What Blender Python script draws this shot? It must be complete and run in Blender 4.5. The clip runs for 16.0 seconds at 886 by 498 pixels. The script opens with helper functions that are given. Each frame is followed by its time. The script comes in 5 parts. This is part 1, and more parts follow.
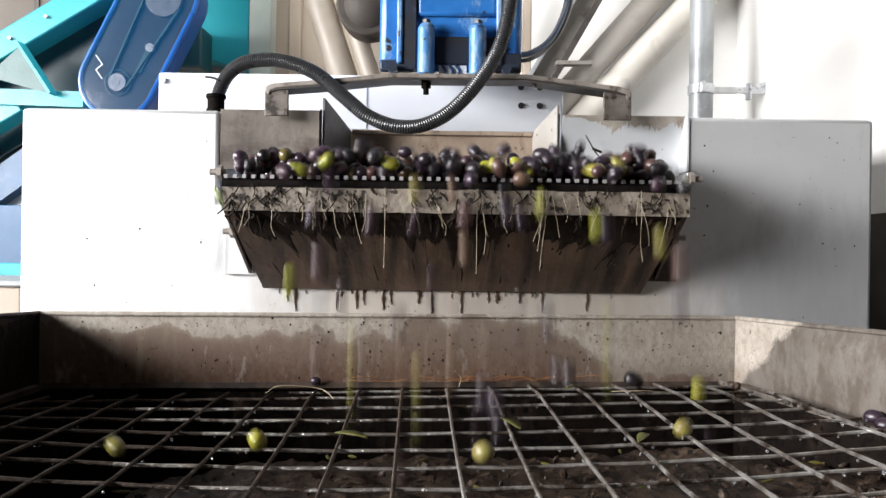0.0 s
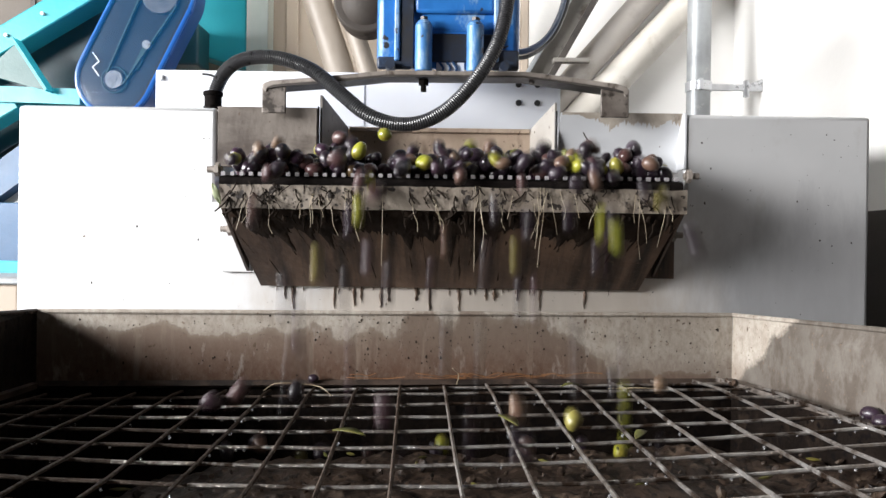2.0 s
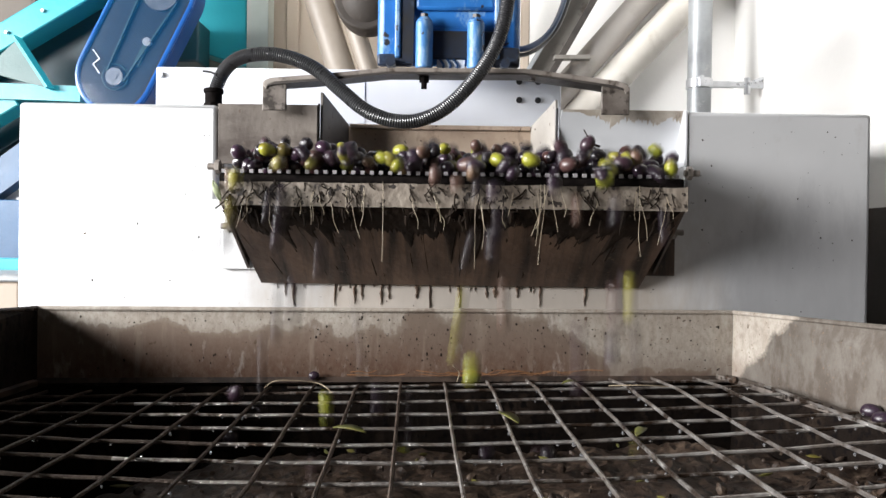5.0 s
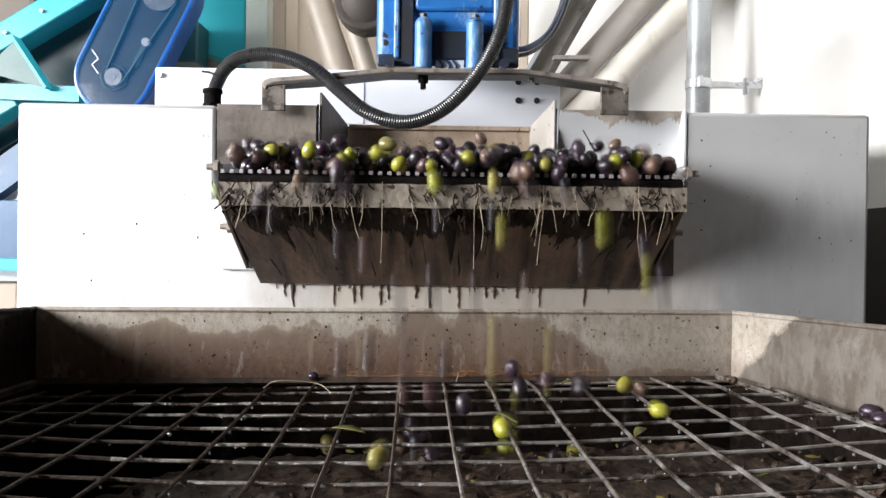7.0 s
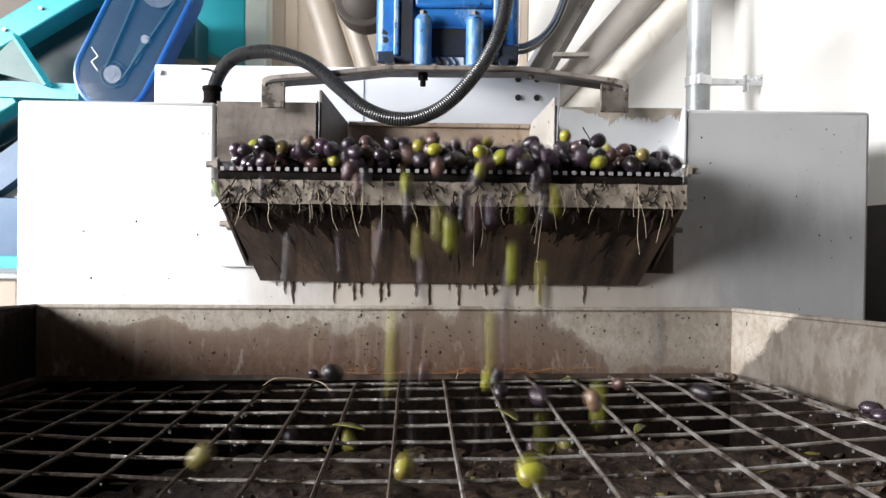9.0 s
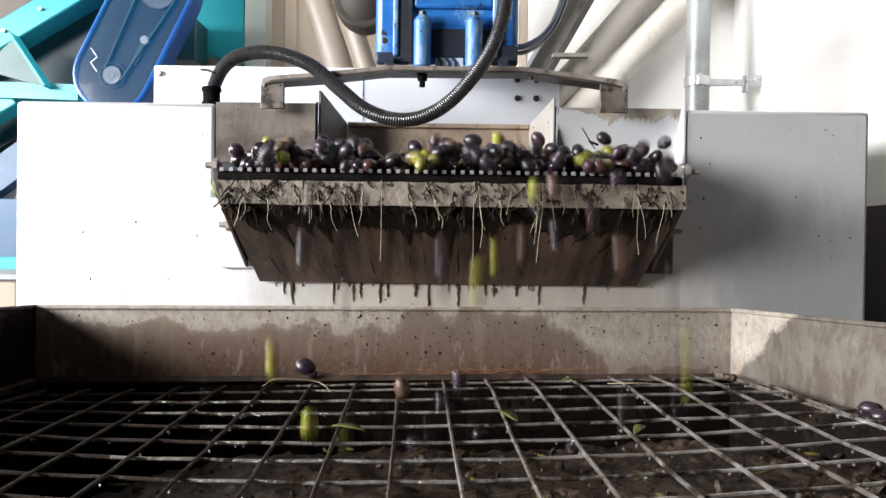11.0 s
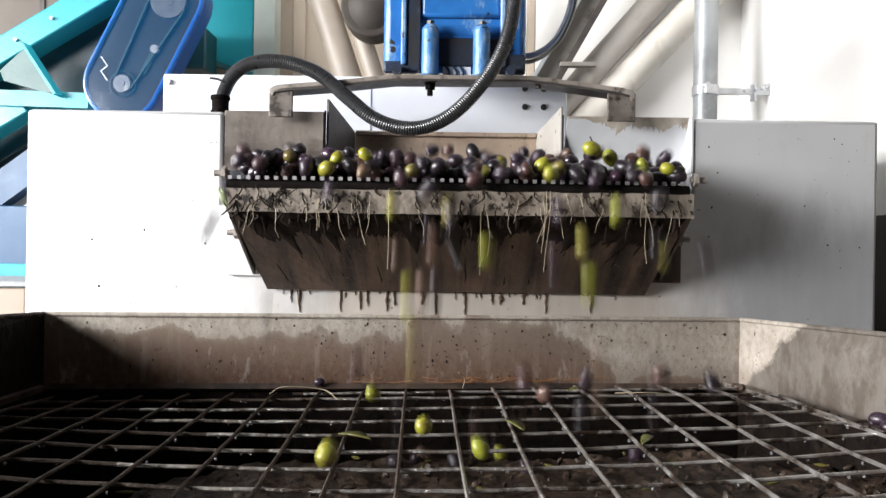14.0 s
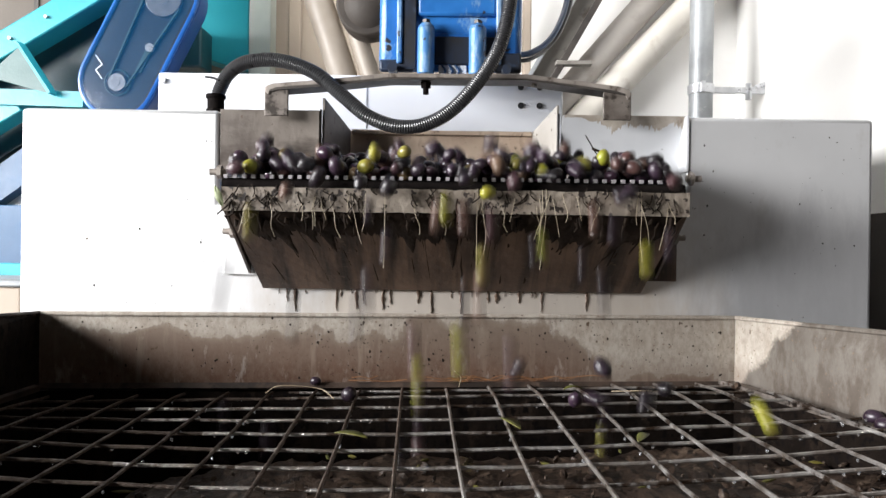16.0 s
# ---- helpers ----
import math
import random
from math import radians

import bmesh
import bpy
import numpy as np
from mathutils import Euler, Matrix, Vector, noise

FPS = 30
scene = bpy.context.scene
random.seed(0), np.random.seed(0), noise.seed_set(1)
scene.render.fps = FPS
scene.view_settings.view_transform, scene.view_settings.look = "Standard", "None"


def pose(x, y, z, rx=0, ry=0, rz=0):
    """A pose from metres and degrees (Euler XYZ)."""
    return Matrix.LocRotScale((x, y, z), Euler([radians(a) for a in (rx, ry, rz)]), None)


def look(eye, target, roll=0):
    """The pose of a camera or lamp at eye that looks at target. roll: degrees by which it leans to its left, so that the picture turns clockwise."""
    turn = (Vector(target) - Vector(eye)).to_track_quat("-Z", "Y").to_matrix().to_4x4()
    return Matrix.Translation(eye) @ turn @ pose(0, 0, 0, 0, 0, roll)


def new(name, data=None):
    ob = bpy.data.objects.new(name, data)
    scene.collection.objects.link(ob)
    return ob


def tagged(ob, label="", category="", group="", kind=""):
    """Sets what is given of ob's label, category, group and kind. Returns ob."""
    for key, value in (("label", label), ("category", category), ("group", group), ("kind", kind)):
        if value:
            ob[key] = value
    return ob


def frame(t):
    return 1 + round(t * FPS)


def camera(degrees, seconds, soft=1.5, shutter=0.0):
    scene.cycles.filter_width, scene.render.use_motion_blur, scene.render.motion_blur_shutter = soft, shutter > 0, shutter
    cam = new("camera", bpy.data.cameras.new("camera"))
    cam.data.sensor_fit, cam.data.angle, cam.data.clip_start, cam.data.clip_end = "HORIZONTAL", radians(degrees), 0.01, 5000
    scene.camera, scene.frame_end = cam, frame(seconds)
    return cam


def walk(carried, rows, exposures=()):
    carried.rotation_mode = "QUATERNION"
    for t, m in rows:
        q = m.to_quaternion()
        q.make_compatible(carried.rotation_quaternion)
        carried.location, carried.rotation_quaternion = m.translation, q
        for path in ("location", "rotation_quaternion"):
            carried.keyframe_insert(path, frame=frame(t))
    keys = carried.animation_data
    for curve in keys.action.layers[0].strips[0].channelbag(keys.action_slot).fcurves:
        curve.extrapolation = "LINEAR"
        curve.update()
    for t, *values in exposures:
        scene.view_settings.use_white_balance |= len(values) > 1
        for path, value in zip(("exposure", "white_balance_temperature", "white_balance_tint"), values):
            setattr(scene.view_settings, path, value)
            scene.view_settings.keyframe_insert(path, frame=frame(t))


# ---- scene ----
HZ = 1.05  # height of the eye over the floor; heights below are counted from it


def aim(yaw, pitch, roll):
    """The camera's pose from degrees: yaw to its left, pitch upwards."""
    y, p = radians(yaw), radians(pitch)
    way = Vector((-math.sin(y) * math.cos(p), math.cos(y) * math.cos(p), math.sin(p)))
    return look((0, 0, HZ), Vector((0, 0, HZ)) + way, roll)


cam = camera(62, 16.0, soft=1.5, shutter=0.9)
walk(cam, [
    (0, aim(-0.000, -0.001, 0.830)),
    (0.5, aim(-0.053, -0.014, 0.823)),
    (1, aim(-0.163, -0.151, 0.775)),
    (1.5, aim(-0.204, -0.165, 0.755)),
    (2, aim(-0.186, -0.203, 0.794)),
    (2.5, aim(-0.179, -0.201, 0.806)),
    (3, aim(-0.187, -0.204, 0.824)),
    (3.5, aim(-0.155, -0.289, 0.803)),
    (4, aim(-0.145, -0.407, 0.805)),
    (6.5, aim(-0.181, -0.416, 0.799)),
    (7, aim(-0.215, -0.390, 0.788)),
    (7.5, aim(-0.166, -0.404, 0.805)),
    (8, aim(-0.192, -0.529, 0.759)),
    (8.5, aim(-0.219, -0.568, 0.767)),
    (9, aim(-0.229, -0.597, 0.760)),
    (11.5, aim(-0.296, -0.540, 0.709)),
    (12, aim(-0.343, -0.539, 0.714)),
    (12.5, aim(-0.295, -0.657, 0.752)),
    (13, aim(-0.283, -0.725, 0.710)),
    (13.5, aim(-0.297, -0.771, 0.769)),
    (13.8, aim(-0.295, -0.780, 0.765)),
    (13.9, aim(0.300, 0.090, 0.898)),
    (14, aim(0.297, 0.091, 0.898)),
    (14.5, aim(0.225, -0.034, 0.881)),
    (15, aim(0.121, -0.076, 0.845)),
    (15.5, aim(0.051, -0.034, 0.822)),
    (16, aim(-0.010, -0.004, 0.818)),
])

# ---- light: daylight through the high window in the left wall, the sky beyond it, and an added fill ----
world = bpy.data.worlds.new("world")
scene.world = world
world.use_nodes = True
wn = world.node_tree.nodes
sky = wn.new("ShaderNodeTexSky")
sky.sky_type, sky.sun_disc = "NISHITA", False
sky.sun_elevation, sky.sun_rotation = radians(35), radians(-100)
wn["Background"].inputs["Strength"].default_value = 0.1
world.node_tree.links.new(sky.outputs[0], wn["Background"].inputs["Color"])


def area(name, eye, target, w, h, watts, colour, spread=125):
    lamp = bpy.data.lights.new(name, "AREA")
    lamp.shape, lamp.size, lamp.size_y, lamp.energy, lamp.color = "RECTANGLE", w, h, watts, colour
    lamp.spread = radians(spread)
    ob = new(name, lamp)
    ob.matrix_world = look(eye, target)
    return ob


area("window_daylight", (-2.15, -0.12, HZ + 0.48), (0.0, 0.6, HZ + 0.14), 2.0, 0.58, 110, (1.0, 0.995, 1.0))
# Added fill lamp in a made-up ceiling opening, brightening the back wall.
area("backdrop_fill", (-0.35, 1.15, HZ + 1.59), (-0.35, 1.62, HZ + 0.5), 1.3, 0.3, 9, (1.0, 0.99, 0.97), 75)
scene.view_settings.exposure = 0.0


# ---- materials ----
def material(name):
    m = bpy.data.materials.new(name)
    m.use_nodes = True
    return m, m.node_tree.nodes, m.node_tree.links, m.node_tree.nodes["Principled BSDF"]


def ramp(nodes, links, value, stops):
    r = nodes.new("ShaderNodeValToRGB")
    while len(r.color_ramp.elements) < len(stops):
        r.color_ramp.elements.new(0.5)
    for e, (p, c) in zip(r.color_ramp.elements, stops):
        e.position, e.color = p, (*c, 1) if len(c) == 3 else c
    links.new(value, r.inputs[0])
    return r.outputs[0]


def noise_tex(nodes, links, scale, detail=4, stretch=(1, 1, 1), rough=0.55, seed=0.0):
    co = nodes.new("ShaderNodeTexCoord")
    mp = nodes.new("ShaderNodeMapping")
    mp.inputs["Scale"].default_value = stretch
    mp.inputs["Location"].default_value = (seed, seed * 0.7, seed * 1.3)
    tx = nodes.new("ShaderNodeTexNoise")
    tx.inputs["Scale"].default_value, tx.inputs["Detail"].default_value = scale, detail
    tx.inputs["Roughness"].default_value = rough
    links.new(co.outputs["Object"], mp.inputs[0])
    links.new(mp.outputs[0], tx.inputs[0])
    return tx.outputs["Fac"]


def mixed(nodes, links, fac, a, b, mode="MIX"):
    m = nodes.new("ShaderNodeMix")
    m.data_type, m.blend_type = "RGBA", mode
    for socket, v in ((m.inputs[0], fac), (m.inputs[6], a), (m.inputs[7], b)):
        if isinstance(v, (int, float)):
            socket.default_value = v
        elif isinstance(v, tuple):
            socket.default_value = (*v, 1)
        else:
            links.new(v, socket)
    return m.outputs[2]


def bump(nodes, links, bsdf, height, strength, dist):
    b = nodes.new("ShaderNodeBump")
    b.inputs["Strength"].default_value, b.inputs["Distance"].default_value = strength, dist
    links.new(height, b.inputs["Height"])
    links.new(b.outputs[0], bsdf.inputs["Normal"])


def surface(name, a, b, scale=12, rough=0.5, metal=0.0, stain=None, stain_at=(0.55, 0.7), stain_scale=5, stretch=(1, 1, 1),
            speck=None, relief=0.15, grain=160, spec=0.5):
    """A worn surface: two tones, broad stains, fine specks and a fine relief."""
    m, n, l, p = material(name)
    col = mixed(n, l, ramp(n, l, noise_tex(n, l, scale, 5), [(0.35, (0, 0, 0)), (0.65, (1, 1, 1))]), a, b)
    ro = n.new("ShaderNodeMath")
    ro.operation = "MULTIPLY_ADD"
    l.new(noise_tex(n, l, scale * 3, 4, stretch, seed=4.0), ro.inputs[0])
    ro.inputs[1].default_value, ro.inputs[2].default_value = 0.25, rough - 0.12
    if stain:
        f = ramp(n, l, noise_tex(n, l, stain_scale, 7, stretch, 0.62, 2.3), [(stain_at[0], (0, 0, 0)), (stain_at[1], (1, 1, 1))])
        col = mixed(n, l, f, col, stain)
    if speck:
        f = ramp(n, l, noise_tex(n, l, speck[1], 2, (1, 1, 1), 0.5, 7.7), [(speck[2], (0, 0, 0)), (speck[2] + 0.03, (1, 1, 1))])
        col = mixed(n, l, f, col, speck[0])
    l.new(col, p.inputs["Base Color"])
    l.new(ro.outputs[0], p.inputs["Roughness"])
    p.inputs["Metallic"].default_value = metal
    p.inputs["Specular IOR Level"].default_value = spec
    bump(n, l, p, noise_tex(n, l, grain, 3, seed=1.0), relief, 0.002)
    return m


DIRT = (0.075, 0.05, 0.033)
PANEL = surface("brushed_steel_panel", (0.76, 0.76, 0.765), (0.67, 0.675, 0.68), 5, 0.40, 0.5, (0.56, 0.54, 0.51), (0.58, 0.78), 14, (1, 1, 0.6),
                (DIRT, 100, 0.735), 0.12, 60)


def splashed_panel():
    """The housing sheet, with dried mud splashed round its outlet and a grey smudge towards one end."""
    m = PANEL.copy()
    m.name = "splashed_steel_panel"
    n, l = m.node_tree.nodes, m.node_tree.links
    p = n["Principled BSDF"]
    col = p.inputs["Base Color"].links[0].from_socket
    geo = n.new("ShaderNodeNewGeometry")
    for x, z, wide, tall, thick, a, b, seed in ((0.06, -0.075, 3.1, 9.5, 0.8, (0.60, 0.53, 0.45), (0.44, 0.375, 0.31), 8.2),
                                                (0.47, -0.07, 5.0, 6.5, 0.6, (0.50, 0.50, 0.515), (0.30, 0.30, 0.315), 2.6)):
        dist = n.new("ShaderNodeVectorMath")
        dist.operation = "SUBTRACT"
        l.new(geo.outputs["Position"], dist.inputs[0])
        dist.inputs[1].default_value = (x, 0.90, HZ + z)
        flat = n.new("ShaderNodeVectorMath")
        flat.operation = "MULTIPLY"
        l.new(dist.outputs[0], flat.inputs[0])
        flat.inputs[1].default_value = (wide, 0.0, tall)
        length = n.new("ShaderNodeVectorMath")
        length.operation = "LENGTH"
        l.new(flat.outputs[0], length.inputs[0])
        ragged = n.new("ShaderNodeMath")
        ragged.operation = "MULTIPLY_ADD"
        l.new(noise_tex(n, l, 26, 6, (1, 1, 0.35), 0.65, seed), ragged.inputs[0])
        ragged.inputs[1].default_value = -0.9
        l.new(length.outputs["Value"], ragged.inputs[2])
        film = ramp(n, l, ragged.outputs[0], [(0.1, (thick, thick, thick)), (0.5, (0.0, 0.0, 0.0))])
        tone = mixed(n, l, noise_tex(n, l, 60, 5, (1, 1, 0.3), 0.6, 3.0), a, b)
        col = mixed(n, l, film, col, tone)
    l.new(col, p.inputs["Base Color"])
    return m


HOUSING = splashed_panel()
REAR = surface("rear_panel", (0.72, 0.74, 0.78), (0.66, 0.68, 0.73), 6, 0.45, 0.0, (0.6, 0.58, 0.55), (0.7, 0.8), 9, (1, 1, 1), None, 0.06, 90)
HOOD = surface("muddy_hood", (0.175, 0.15, 0.128), (0.108, 0.089, 0.074), 14, 0.55, 0.0, (0.05, 0.035, 0.026), (0.50, 0.64), 22, (0.35, 1, 1),
               (DIRT, 130, 0.68), 0.25, 120)
CRUST = surface("dried_mud_crust", (0.52, 0.47, 0.41), (0.36, 0.31, 0.255), 40, 0.7, 0.0, (0.22, 0.175, 0.135), (0.55, 0.68), 60, (1, 1, 0.2))
SCOOP = surface("wet_scoop", (0.66, 0.67, 0.69), (0.56, 0.57, 0.59), 10, 0.3, 0.0, (0.45, 0.39, 0.31), (0.6, 0.7), 24, (1, 1, 0.2), (DIRT, 120, 0.74), 0.1, 120)
FLARE = surface("dusty_flare", (0.52, 0.49, 0.45), (0.42, 0.385, 0.34), 14, 0.5, 0.0, (0.27, 0.215, 0.165), (0.55, 0.7), 22, (1, 1, 0.4), (DIRT, 130, 0.7), 0.2, 120)
BACKPLATE = surface("ochre_backplate", (0.54, 0.43, 0.335), (0.42, 0.315, 0.235), 18, 0.5, 0.0, (0.2, 0.14, 0.1), (0.54, 0.7), 34, (1, 1, 0.4), (DIRT, 150, 0.66), 0.4, 120)


def hopper_material():
    """Pale sheet, damp and brown towards its lower edge with a ragged tide line, dotted with mud. The brown also
    carries the shade low on the left.
    """
    m, n, l, p = material("hopper_sheet")
    col = mixed(n, l, ramp(n, l, noise_tex(n, l, 9, 6), [(0.35, (0, 0, 0)), (0.65, (1, 1, 1))]), (0.43, 0.395, 0.345), (0.34, 0.30, 0.255))
    co = n.new("ShaderNodeNewGeometry")
    sep = n.new("ShaderNodeSeparateXYZ")
    l.new(co.outputs["Position"], sep.inputs[0])
    wet = n.new("ShaderNodeMath")
    wet.operation = "MULTIPLY_ADD"
    l.new(sep.outputs["Z"], wet.inputs[0])
    wet.inputs[1].default_value, wet.inputs[2].default_value = -9.0, 9.0 * (HZ - 0.105)
    add = n.new("ShaderNodeMath")
    add.operation = "MULTIPLY_ADD"
    l.new(noise_tex(n, l, 7, 6, (1, 1, 0.7), 0.6, 5.1), add.inputs[0])
    add.inputs[1].default_value = 1.9
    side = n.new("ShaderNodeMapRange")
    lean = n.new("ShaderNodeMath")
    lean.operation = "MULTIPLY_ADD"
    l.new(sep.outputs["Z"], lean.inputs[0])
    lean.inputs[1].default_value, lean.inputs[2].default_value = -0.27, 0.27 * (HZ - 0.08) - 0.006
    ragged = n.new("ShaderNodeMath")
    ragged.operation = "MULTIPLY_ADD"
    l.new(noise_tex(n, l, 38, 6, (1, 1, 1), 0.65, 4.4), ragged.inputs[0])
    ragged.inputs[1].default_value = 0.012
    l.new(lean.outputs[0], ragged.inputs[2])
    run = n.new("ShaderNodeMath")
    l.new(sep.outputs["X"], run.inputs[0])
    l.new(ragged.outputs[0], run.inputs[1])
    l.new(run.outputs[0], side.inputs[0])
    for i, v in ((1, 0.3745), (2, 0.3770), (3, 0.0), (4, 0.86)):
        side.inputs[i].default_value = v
    dry = n.new("ShaderNodeMapRange")
    l.new(sep.outputs["X"], dry.inputs[0])
    for i, v in ((1, 0.12), (2, 0.21), (3, 0.0), (4, 0.55)):
        dry.inputs[i].default_value = v
    both = n.new("ShaderNodeMath")
    both.operation = "SUBTRACT"
    l.new(wet.outputs[0], both.inputs[0])
    l.new(dry.outputs[0], both.inputs[1])
    l.new(both.outputs[0], add.inputs[2])
    tide = ramp(n, l, add.outputs[0], [(0.84, (0, 0, 0)), (0.87, (0.6, 0.6, 0.6)), (0.95, (0.85, 0.85, 0.85))])
    col = mixed(n, l, tide, col, (0.135, 0.095, 0.072))
    # Rust-brown foot, fading to the right; part of its darkness is painted shade.
    low = n.new("ShaderNodeMapRange")
    l.new(sep.outputs["Z"], low.inputs[0])
    low.inputs[1].default_value, low.inputs[2].default_value = HZ - 0.092, HZ - 0.146
    foot = n.new("ShaderNodeMath")
    foot.operation = "SUBTRACT"
    foot.use_clamp = True
    l.new(low.outputs[0], foot.inputs[0])
    l.new(dry.outputs[0], foot.inputs[1])
    col = mixed(n, l, foot.outputs[0], col, mixed(n, l, noise_tex(n, l, 25, 5), (0.13, 0.074, 0.051), (0.065, 0.036, 0.025)))
    streak = ramp(n, l, noise_tex(n, l, 40, 5, (1, 1, 0.12), 0.6, 3.3), [(0.55, (0, 0, 0)), (0.75, (0.6, 0.6, 0.6))])
    col = mixed(n, l, streak, col, (0.33, 0.28, 0.225))
    dots = ramp(n, l, noise_tex(n, l, 95, 2, (1, 1, 1), 0.5, 7.7), [(0.72, (0, 0, 0)), (0.75, (1, 1, 1))])
    col = mixed(n, l, dots, col, DIRT)
    grit = ramp(n, l, noise_tex(n, l, 150, 6, (1, 1, 0.6), 0.75, 9.1), [(0.42, (0, 0, 0)), (0.66, (0.55, 0.55, 0.55))])
    col = mixed(n, l, grit, col, (0.17, 0.13, 0.1))
    pale = ramp(n, l, noise_tex(n, l, 60, 6, (1, 1, 0.35), 0.7, 6.4), [(0.58, (0, 0, 0)), (0.7, (0.35, 0.35, 0.35))])
    col = mixed(n, l, pale, col, (0.48, 0.45, 0.41))
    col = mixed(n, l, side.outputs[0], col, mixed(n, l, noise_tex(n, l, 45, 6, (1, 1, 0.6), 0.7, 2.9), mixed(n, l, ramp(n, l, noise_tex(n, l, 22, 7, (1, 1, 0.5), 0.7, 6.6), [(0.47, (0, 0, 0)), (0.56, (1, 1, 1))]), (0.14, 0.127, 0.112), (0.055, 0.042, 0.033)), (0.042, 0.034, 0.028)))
    fine = ramp(n, l, noise_tex(n, l, 260, 2, (1, 1, 1), 0.5, 1.7), [(0.68, (0, 0, 0)), (0.72, (0.8, 0.8, 0.8))])
    col = mixed(n, l, fine, col, (0.16, 0.11, 0.075))
    l.new(col, p.inputs["Base Color"])
    l.new(ramp(n, l, tide, [(0, (0.6, 0.6, 0.6)), (1, (0.42, 0.42, 0.42))]), p.inputs["Roughness"])
    p.inputs["Specular IOR Level"].default_value = 0.2
    bump(n, l, p, noise_tex(n, l, 90, 4), 0.3, 0.002)
    return m


# Mud for the hopper's unlit sheets, near black to hold their shade.
SHADEMUD = surface("shade_dark_mud", (0.013, 0.009, 0.007), (0.006, 0.004, 0.003), 22, 0.8, 0.0, (0.022, 0.015, 0.011), (0.56, 0.64), 34, (1, 1, 0.5), ((0.004, 0.003, 0.003), 120, 0.58), 0.9, 90, 0.08)
HOPPER = hopper_material()
TROUGH = surface("caked_trough", (0.14, 0.087, 0.058), (0.075, 0.046, 0.032), 16, 0.42, 0.0, (0.014, 0.009, 0.007), (0.44, 0.66), 55, (1, 0.09, 0.09),
                 (DIRT, 140, 0.66), 0.5, 90)
FLANGE = surface("caked_flange", (0.26, 0.222, 0.18), (0.15, 0.12, 0.094), 34, 0.6, 0.0, (0.04, 0.028, 0.02), (0.52, 0.68), 60, (1, 1, 0.6), ((0.018, 0.012, 0.009), 130, 0.60), 0.9, 110)
STRAP = surface("weathered_steel", (0.31, 0.275, 0.245), (0.17, 0.145, 0.125), 24, 0.5, 0.2, (0.07, 0.052, 0.04), (0.54, 0.66), 60, (1, 1, 0.5), None, 0.35, 160)
STRAPDARK = surface("grimy_steel", (0.20, 0.175, 0.155), (0.10, 0.082, 0.07), 40, 0.5, 0.2, (0.03, 0.023, 0.018), (0.52, 0.62), 70)
# Near-black blue for the shade between and under the motor's parts.
MOTORDARK = surface("shade_dark_blue", (0.010, 0.022, 0.05), (0.016, 0.016, 0.018), 30, 0.5, 0.0, (0.03, 0.05, 0.09), (0.58, 0.7), 40)
BELT = surface("dark_belt", (0.004, 0.003, 0.003), (0.010, 0.008, 0.007), 60, 0.85, 0.0, None, (0, 1), 5, (1, 1, 1), None, 0.5, 120, 0.06)
STUD = surface("bright_stud", (0.56, 0.54, 0.55), (0.34, 0.32, 0.33), 60, 0.35, 0.3, None, (0, 1), 5, (1, 1, 1), None, 0.1, 200)
WIRE = surface("galvanised_wire", (0.50, 0.48, 0.46), (0.20, 0.165, 0.14), 45, 0.36, 0.75, (0.05, 0.032, 0.022), (0.50, 0.60), 36, (1, 1, 1), None, 0.6, 300)
MUD = surface("wet_mud", (0.060, 0.039, 0.027), (0.020, 0.013, 0.010), 26, 0.5, 0.0, (0.12, 0.086, 0.062), (0.53, 0.66), 42, (1, 1, 1),
              ((0.012, 0.008, 0.006), 130, 0.56), 1.0, 140, 0.3)
# Left-hand wire: a mud coat, darkened further for the hopper's shade.
DARKWIRE = surface("muddy_shaded_wire", (0.085, 0.063, 0.05), (0.035, 0.024, 0.018), 60, 0.6, 0.2, (0.15, 0.12, 0.1), (0.6, 0.68), 80, (1, 1, 1), None, 0.8, 300, 0.2)
BLUE = surface("chipped_blue_paint", (0.022, 0.15, 0.44), (0.014, 0.095, 0.32), 16, 0.36, 0.0, (0.22, 0.36, 0.52), (0.56, 0.66), 38, (1, 1, 0.45), ((0.025, 0.025, 0.03), 60, 0.66), 0.3, 90)
# Worn blue, made paler than the body for the light on feet and ribs.
FOOTBLUE = surface("worn_lit_blue_paint", (0.07, 0.21, 0.45), (0.035, 0.14, 0.36), 30, 0.4, 0.0, (0.3, 0.42, 0.54), (0.53, 0.68), 50, (1, 1, 0.35), ((0.03, 0.035, 0.045), 70, 0.66), 0.4, 90)
DARKMETAL = surface("dark_metal", (0.04, 0.036, 0.034), (0.075, 0.065, 0.058), 30, 0.45, 0.3)
TEAL = surface("teal_paint", (0.025, 0.33, 0.39), (0.018, 0.28, 0.335), 5, 0.35, 0.0, (0.16, 0.38, 0.41), (0.68, 0.8), 9)
# Teal with shade mixed in, for the dark gaps of the conveyor.
TEALSHADE = surface("shaded_teal_paint", (0.012, 0.06, 0.078), (0.008, 0.042, 0.056), 7, 0.4, 0.0, (0.03, 0.1, 0.115), (0.6, 0.75), 9)
TEALGREY = surface("grey_green_paint", (0.55, 0.60, 0.55), (0.44, 0.49, 0.45), 6, 0.4)
GUARDBLUE = surface("guard_blue_paint", (0.008, 0.075, 0.29), (0.006, 0.055, 0.23), 8, 0.35)
GUARDINSIDE = surface("dark_guard_inside", (0.005, 0.017, 0.032), (0.003, 0.011, 0.022), 9, 0.5, 0.0, (0.014, 0.036, 0.058), (0.55, 0.75), 7)
RIMBLUE = surface("bright_guard_paint", (0.02, 0.14, 0.5), (0.015, 0.11, 0.42), 10, 0.3)
